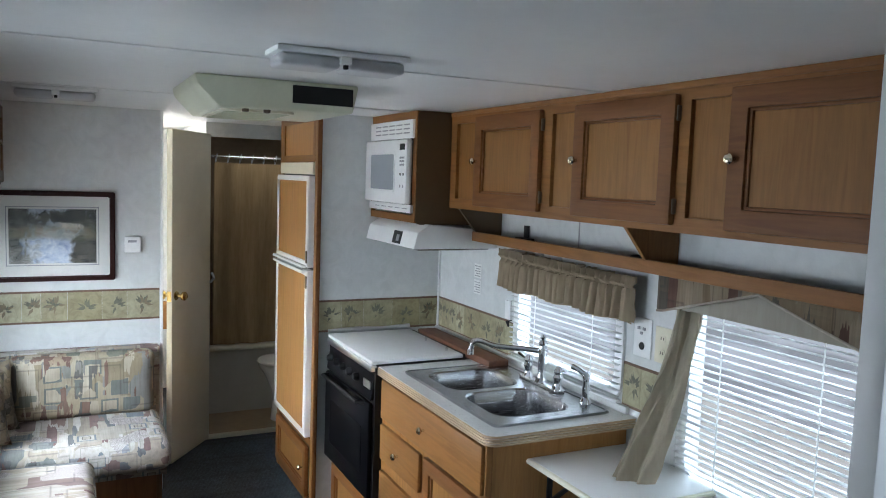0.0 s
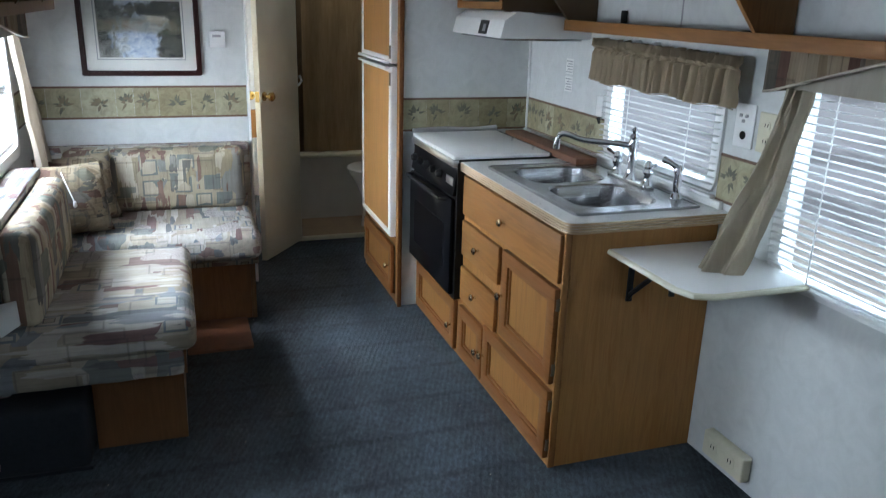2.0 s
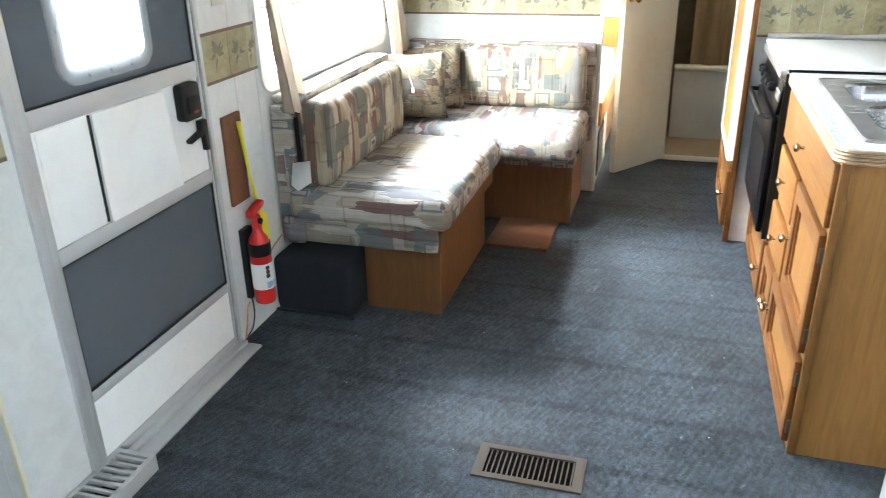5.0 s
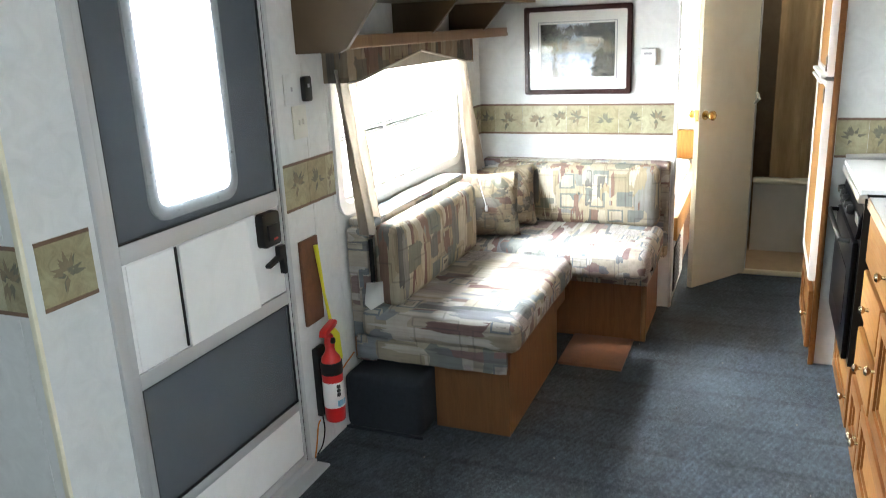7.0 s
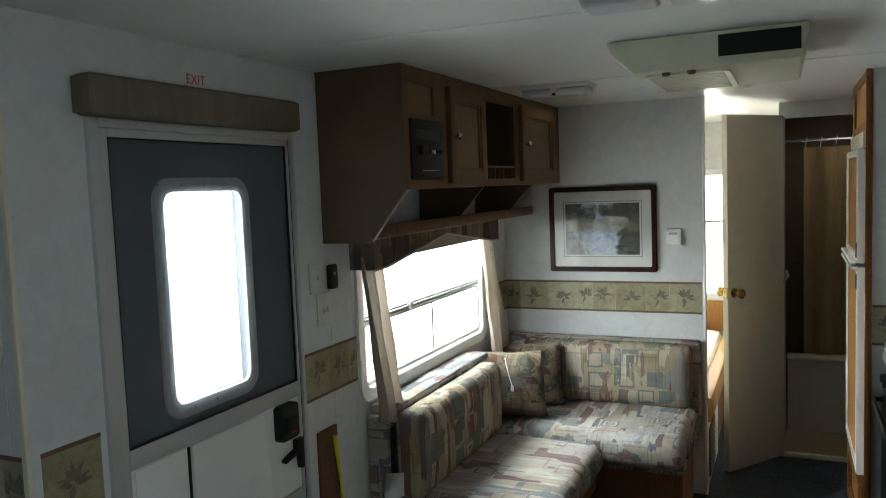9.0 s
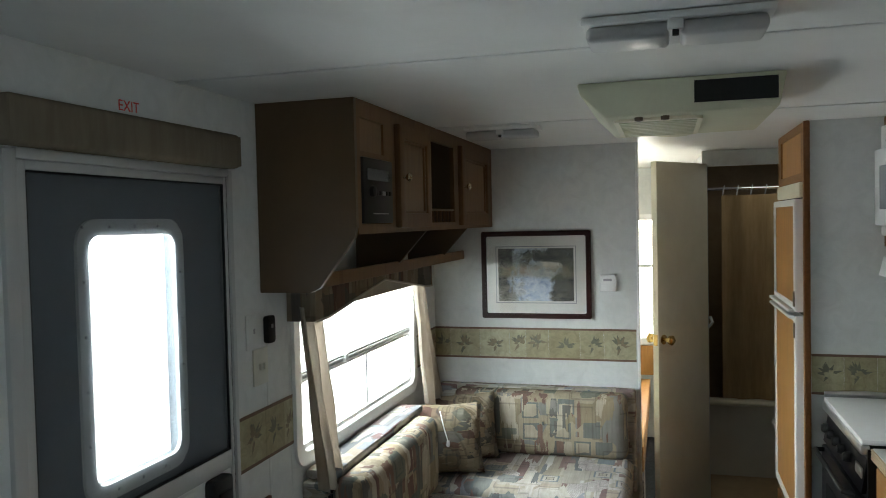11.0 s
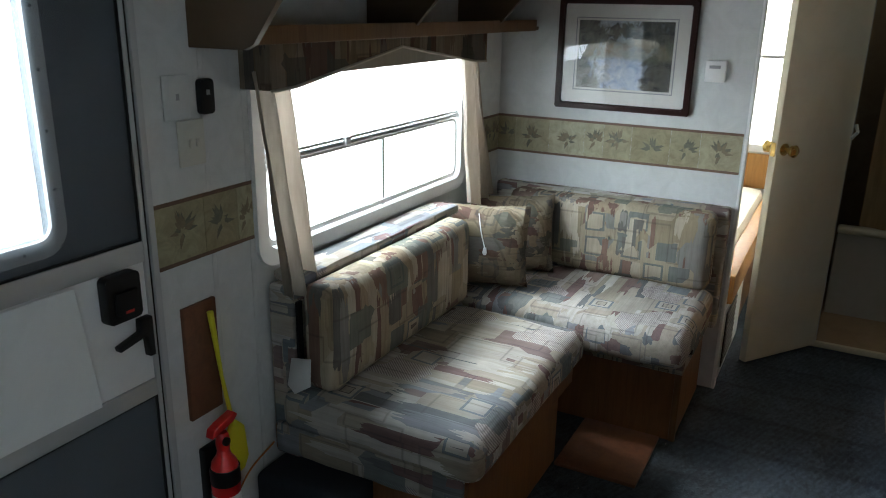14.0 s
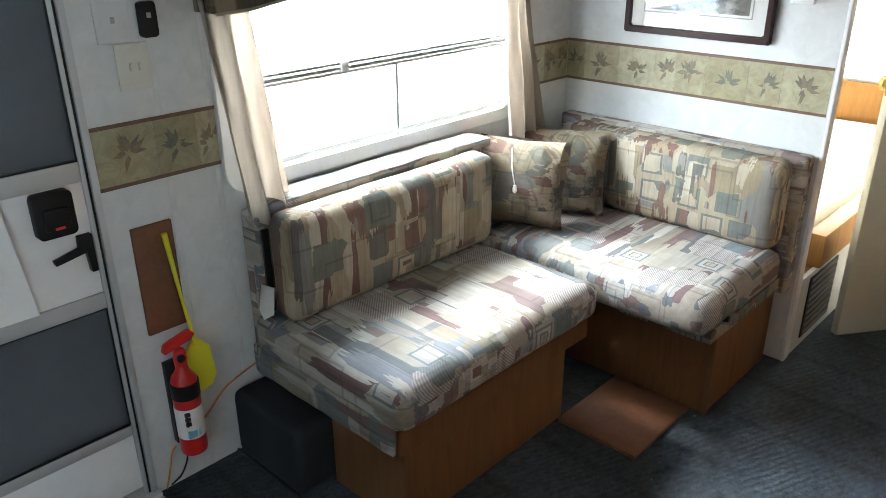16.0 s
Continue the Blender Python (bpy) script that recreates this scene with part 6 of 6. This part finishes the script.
# ---- corner seat ----
cs = thing("corner_seat", (0.5, 3.8, 0.0), "patchwork upholstered corner seat against the back wall on a brown base", "sofa")
part("base", box(0.10, 1.0, 3.632, 4.12, 0.0, 0.36), BENCHWOOD, cs, "brown wooden base")
part("corner_post", box(0.984, 1.008, 3.624, 3.648, 0.0, 0.36, 0.004), LEFTWOOD, cs)
part("seat_board", box(0.02, 1.02, 3.55, 4.14, 0.315, 0.362), FAB_X, cs, "upholstered seat edge")
part("seat_cushion", cushion(0.10, 1.035, 3.455, 4.05, 0.362, 0.492, 0.042, 0.012, [(0.6, 3.75, 0.49, 0.22, 0.008)]), FAB_Y, cs)
part("back_cushion", cushion(0.14, 1.010, 3.965, 4.085, 0.490, 0.810, 0.036, 0.014, [(0.60, 3.96, 0.66, 0.05, 0.022)], step=0.03), FAB_Z, cs)
part("button", lathe([(0.012, 0), (0.010, -0.006), (0.003, -0.009)], (0.60, 3.968, 0.66), "y"), FAB_Z, cs)
part("back_box", box(0.03, 1.045, 4.085, BACK - 0.002, 0.30, 0.815, 0.014, 3), FAB_X, cs, "upholstered back board")
part("latch", lathe([(0.010, 0), (0.013, 0.012), (0.009, 0.024)], (1.01, 3.64, 0.375), "x"), BLACK, cs)


def pillow(x, y, z, w, h, d, rz, rx, seed):
    bm = bmesh.new()
    n = 16
    for s in (-1, 1):
        g = []
        for j in range(n + 1):
            row = []
            for i in range(n + 1):
                u, v = 2 * i / n - 1, 2 * j / n - 1
                bulge = max(0.0, (1 - u ** 4) * (1 - v ** 4)) ** 0.6
                q = Vector((u * w / 2 * (1 - 0.06 * (1 - v * v)), s * d / 2 * bulge, v * h / 2 * (1 - 0.06 * (1 - u * u))))
                q += noise.noise_vector(q * 14 + Vector((seed, 0, 0))) * 0.004
                q.y += 0.010 * math.sin(17 * u + seed + 2 * v) * max(0, v) ** 2 * (0.3 + bulge)
                row.append(bm.verts.new(q))
            g.append(row)
        for p, q in zip(g, g[1:]):
            for i in range(n):
                bm.faces.new((p[i], p[i + 1], q[i + 1], q[i]))
    bmesh.ops.remove_doubles(bm, verts=bm.verts, dist=0.0005)
    bmesh.ops.recalc_face_normals(bm, faces=bm.faces)
    bm.transform(pose(x, y, z, rx, 0, rz))
    return bm


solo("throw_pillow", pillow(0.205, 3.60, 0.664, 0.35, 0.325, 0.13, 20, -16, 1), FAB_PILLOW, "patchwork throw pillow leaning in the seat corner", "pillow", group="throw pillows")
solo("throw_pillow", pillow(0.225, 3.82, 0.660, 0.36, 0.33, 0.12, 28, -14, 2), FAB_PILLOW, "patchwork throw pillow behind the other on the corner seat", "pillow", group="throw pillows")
pull = thing("cord_pull", (0.245, 3.56, 0.63), "white blind cord with a small plastic pull", "cord")
part("cord", tube(curve_pts([(0.195, 3.555, 0.80), (0.218, 3.528, 0.74), (0.240, 3.520, 0.675)], 5), 0.0022, 6), PAPER, pull)
part("bead", lathe([(0.005, 0), (0.009, 0.008), (0.006, 0.028)], (0.241, 3.518, 0.650)), WHITE, pull)
solo("floor_board", box(0.662, 0.955, 3.255, 3.615, 0.001, 0.016, 0.003), CORK, "reddish-brown wooden board lying on the carpet", "board")

# ---- left wall small things ----
pq = thing("wall_board", (0.0, 2.268, 0.50), "reddish-brown board hung on the wall by the door", "board")
part("board", box(0.001, 0.014, 2.212, 2.325, 0.498, 0.813, 0.003), CORK, pq)
ex = thing("fire_extinguisher", (0.06, 2.252, 0.13), "red fire extinguisher on a wall bracket below the board", "fire extinguisher")
part("cylinder", lathe([(0.030, 0), (0.037, 0.006), (0.039, 0.02), (0.039, 0.225), (0.034, 0.255), (0.020, 0.275), (0.016, 0.295)], (0.062, 2.252, 0.132), "z", 24), RED, ex)
part("label_band", lathe([(0.0393, 0), (0.0397, 0.001), (0.0397, 0.099), (0.0393, 0.1)], (0.062, 2.252, 0.195), "z", 24), PAPER, ex, "white printed label")
for k in range(3):
    part("label_mark", box(0.094, 0.1018, 2.222, 2.236, 0.245 + k * 0.016, 0.256 + k * 0.016), INK, ex)
part("label_patch", box(0.093, 0.1015, 2.224, 2.262, 0.203, 0.225), BLUELABEL, ex)
part("strap", lathe([(0.0400, 0), (0.0405, 0.002), (0.0405, 0.045), (0.0400, 0.047)], (0.062, 2.252, 0.325), "z", 24), BLACK, ex, "black holding strap")
part("head", lathe([(0.018, 0), (0.020, 0.02), (0.016, 0.045), (0.012, 0.05)], (0.062, 2.252, 0.425), "z", 14), RED, ex)
part("lever", prism([(2.205, 0.478), (2.285, 0.495), (2.300, 0.510), (2.29, 0.520), (2.235, 0.508), (2.212, 0.500)], "x", 0.048, 0.076, 0.003), RED, ex)
part("gauge", lathe([(0.012, 0), (0.012, 0.008), (0.004, 0.010)], (0.078, 2.245, 0.455), "x", 12), BLACK, ex)
part("bracket", box(0.001, 0.024, 2.222, 2.282, 0.15, 0.42, 0.003), BLACK, ex)
sw = thing("fly_swatter", (0.04, 2.31, 0.29), "yellow plastic fly swatter hanging beside the board", "fly swatter")
part("shaft", tube([(0.022, 2.282, 0.79), (0.030, 2.298, 0.60), (0.045, 2.312, 0.45)], 0.006, 8, [0.009, 0.005, 0.007]), YELLOW, sw)
blade = prism([(2.268, 0.31), (2.29, 0.288), (2.345, 0.300), (2.362, 0.33), (2.352, 0.43), (2.322, 0.462), (2.300, 0.462), (2.275, 0.43)], "x", 0.044, 0.047)
part("blade", blade, YELLOW, sw)
cable = thing("wall_cable", (0.02, 2.3, 0.0), "thin orange and dark wires along the wall foot", "cable")
part("wire", tube(curve_pts([(0.006, 2.185, 0.005), (0.010, 2.20, 0.06), (0.012, 2.215, 0.12), (0.015, 2.23, 0.14)], 6), 0.003, 6), ORANGE, cable)
part("wire", tube(curve_pts([(0.010, 2.255, 0.14), (0.008, 2.262, 0.08), (0.010, 2.235, 0.03), (0.006, 2.20, 0.008)], 6), 0.003, 6), BLACK, cable)
part("wire", tube(curve_pts([(0.010, 2.285, 0.16), (0.008, 2.34, 0.185), (0.006, 2.42, 0.25), (0.006, 2.53, 0.285)], 6), 0.003, 6), ORANGE, cable)
pl = thing("monitor_panel", (0.0, 2.25, 1.29), "blank white wall plate", "wall plate")
part("plate", box(0.001, 0.006, 2.209, 2.292, 1.290, 1.394, 0.002), WALL, pl)
part("mark", box(0.006, 0.0066, 2.248, 2.258, 1.335, 1.350), GREYBAR, pl)
p2 = thing("light_switch", (0.0, 2.285, 1.17), "ivory double light switch plate", "switch")
part("plate", box(0.001, 0.007, 2.232, 2.318, 1.172, 1.284, 0.003), ALMOND, p2)
for y in (2.262, 2.285):
    part("toggle", box(0.007, 0.014, y, y + 0.009, 1.218, 1.238, 0.002), ALMOND, p2)
dv2 = thing("wall_monitor", (0.01, 2.335, 1.30), "small black rounded wall control", "wall control")
part("case", prism(rounded(2.313, 2.358, 1.303, 1.388, 0.010), "x", 0.001, 0.020, 0.003), BLACK, dv2)
part("light", box(0.020, 0.0215, 2.330, 2.341, 1.350, 1.362), GREYBAR, dv2)

for ob, dy, dz in ((pq, 0.0, 0.018), (ex, 0.012, 0.0), (sw, 0.012, 0.01), (pl, 0.008, 0.008), (p2, 0.020, 0.010), (dv2, 0.010, 0.0)):
    ob.location += Vector((0.0, dy, dz))

# ---- floor register ----
fg = thing("floor_register", (1.148, 1.745, 0.0), "brown metal floor register with narrow louvres", "floor vent")
part("frame", ring([(0.995, 1.672), (1.300, 1.672), (1.300, 1.818), (0.995, 1.818)], [(1.022, 1.692), (1.273, 1.692), (1.273, 1.798), (1.022, 1.798)], "z", 0.0, 0.007), mat("register_bronze", (0.075, 0.062, 0.052), 0.45, 0.5), fg)
# Thin black sheet stands in for the shade down the open duct
part("duct_shade", box(1.020, 1.275, 1.690, 1.800, 0.0005, 0.0015), DUCTSHADE, fg)
for k in range(17):
    x = 1.030 + k * 0.0148
    part("louvre", box(x, x + 0.0032, 1.691, 1.799, 0.0016, 0.0032), bpy.data.materials["register_bronze"], fg)

# ---- passage, bedroom and bath ----
bd = thing("bath_door", (1.41, 4.87, 0.0), "cream interior door standing open with a brass knob", "door")
leaf = box(-0.475, 0.0, -0.0175, 0.0175, 0.012, 1.965, 0.002)
M_DOOR = Matrix.Translation((1.412, 4.872, 0)) @ Matrix.Rotation(math.atan2(0.392, 0.277), 4, "Z")
leaf.transform(M_DOOR)
lf = part("leaf", leaf, DOORM, bd)
for s in (-1, 1):
    k = lathe([(0.026, 0), (0.027, s * 0.004), (0.010, s * 0.008), (0.011, s * 0.03), (0.024, s * 0.04), (0.027, s * 0.055), (0.015, s * 0.066), (0.002, s * 0.067)], (-0.43, s * 0.0175, 1.005), "y", 16)
    k.transform(M_DOOR)
    part("knob", k, BRASS, lf, "brass door knob")
eb = box(-0.478, -0.4745, -0.012, 0.012, 0.975, 1.035)
eb.transform(M_DOOR)
part("latch_plate", eb, BRASS, lf)
wh = tube([(-0.02, -0.03, 1.03), (-0.01, -0.05, 1.06), (0.0, -0.03, 1.09)], 0.008)
wh.transform(M_DOOR)
part("coat_hook", wh, WHITE, lf, "white coat hook")

bx_ = thing("bed_platform", (0.55, 4.6, 0.0), "white bed platform with oak edge and dark air grille", "bed")
part("side", box(1.045, 1.062, BACK + 0.042, 4.86, 0.0, 0.32), WALL, bx_)
part("box", box(0.02, 1.045, BACK + 0.042, 6.18, 0.0, 0.32), BENCHWOOD, bx_)
part("oak_edge", box(1.0, 1.072, 4.36, 6.15, 0.32, 0.455, 0.006), OAKP, bx_)
part("headboard", box(0.05, 1.38, 6.165, 6.195, 0.48, 0.70, 0.004), OAKP, bx_)
gb = part("grille", box(1.062, 1.068, 4.30, 4.60, 0.04, 0.30, 0.002), BLACK, bx_, "dark air grille")
for k in range(9):
    part("slat", box(1.066, 1.071, 4.31, 4.59, 0.055 + k * 0.028, 0.068 + k * 0.028), HINGE, gb)
mtt = solo("mattress", cushion(0.03, 0.995, BACK + 0.05, 6.14, 0.322, 0.50, 0.05, 0.01, step=0.08), MATTRESS, "pale sheeted mattress on the bed platform", "mattress")

tub = thing("bathtub", (1.95, 5.65, 0.0), "off-white bathtub with a rounded rim behind the curtain", "bathtub")
part("apron", box(1.445, W - 0.004, 5.34, 5.365, 0.02, 0.47), TUB, tub)
part("rim", box(1.440, W - 0.004, 5.318, 5.42, 0.468, 0.500, 0.014, 3), IVORY, tub)
part("basin", box(1.445, W - 0.004, 5.42, 5.97, 0.02, 0.30), TUB, tub)
sc = thing("shower_curtain", (1.9, 5.38, 0.5), "tan shower curtain hanging from chrome rings", "shower curtain")
part("cloth", pleats(((1.535, 5.385), (W - 0.02, 5.385)), 0.505, 1.795, 5, 0.026, 0.003, 1.0, 20, 0.0, 8), SHOWER, sc)
rodt = part("rod", tube([(1.432, 5.385, 1.835), (W - 0.002, 5.385, 1.835)], 0.011), CHROME, sc)
for k in range(11):
    x = 1.55 + k * 0.083
    part("ring", tube([(x + 0.018 * math.cos(a) * 0.3, 5.385 + 0.02 * math.sin(a), 1.826 + 0.03 * math.cos(a)) for a in (2 * math.pi * j / 12 for j in range(12))], 0.003, 6), WHITE, sc)
to = thing("toilet", (1.98, 5.08, 0.02), "white toilet beside the tub", "toilet")
part("pedestal", lathe([(0.10, 0), (0.095, 0.05), (0.085, 0.15), (0.10, 0.22), (0.15, 0.33), (0.185, 0.385), (0.185, 0.40), (0.1, 0.402)], (1.98, 5.08, 0.02), "z", 24), PORCELAIN, to)
part("seat", lathe([(0.10, 0.0), (0.19, 0.0), (0.196, 0.012), (0.19, 0.022), (0.05, 0.03)], (1.98, 5.08, 0.423), "z", 24), PORCELAIN, to)
part("tank", box(2.21, 2.38, 4.92, 5.28, 0.38, 0.72, 0.02, 3), PORCELAIN, to)
# Frame made up so the added bathroom lamp has a source
bv = thing("added_vent_frame", (1.85, 5.12, 2.03), "square white vent frame added around the unseen bathroom fill lamp", "roof vent")
part("frame", ring([(1.65, 4.93), (2.05, 4.93), (2.05, 5.31), (1.65, 5.31)], [(1.675, 4.945), (2.025, 4.945), (2.025, 5.295), (1.675, 5.295)], "z", 2.018, CEILZ - 0.001), WHITE, bv)
rnd = random.Random(5)
for k in range(46):
    x, y, s = rnd.uniform(0.35, 1.75), rnd.uniform(1.2, 3.6), rnd.uniform(0.001, 0.0026)
    if (x < 0.72 and y > 2.38):
        continue
    bm = bmesh.new()
    bmesh.ops.create_icosphere(bm, subdivisions=1, radius=s)
    bmesh.ops.translate(bm, verts=bm.verts, vec=(x, y, s * 0.5))
    solo("lint_speck", bm, GREYTAUPE if k % 3 else CORK, "tiny pale crumb on the carpet", "crumb", group="carpet crumbs")
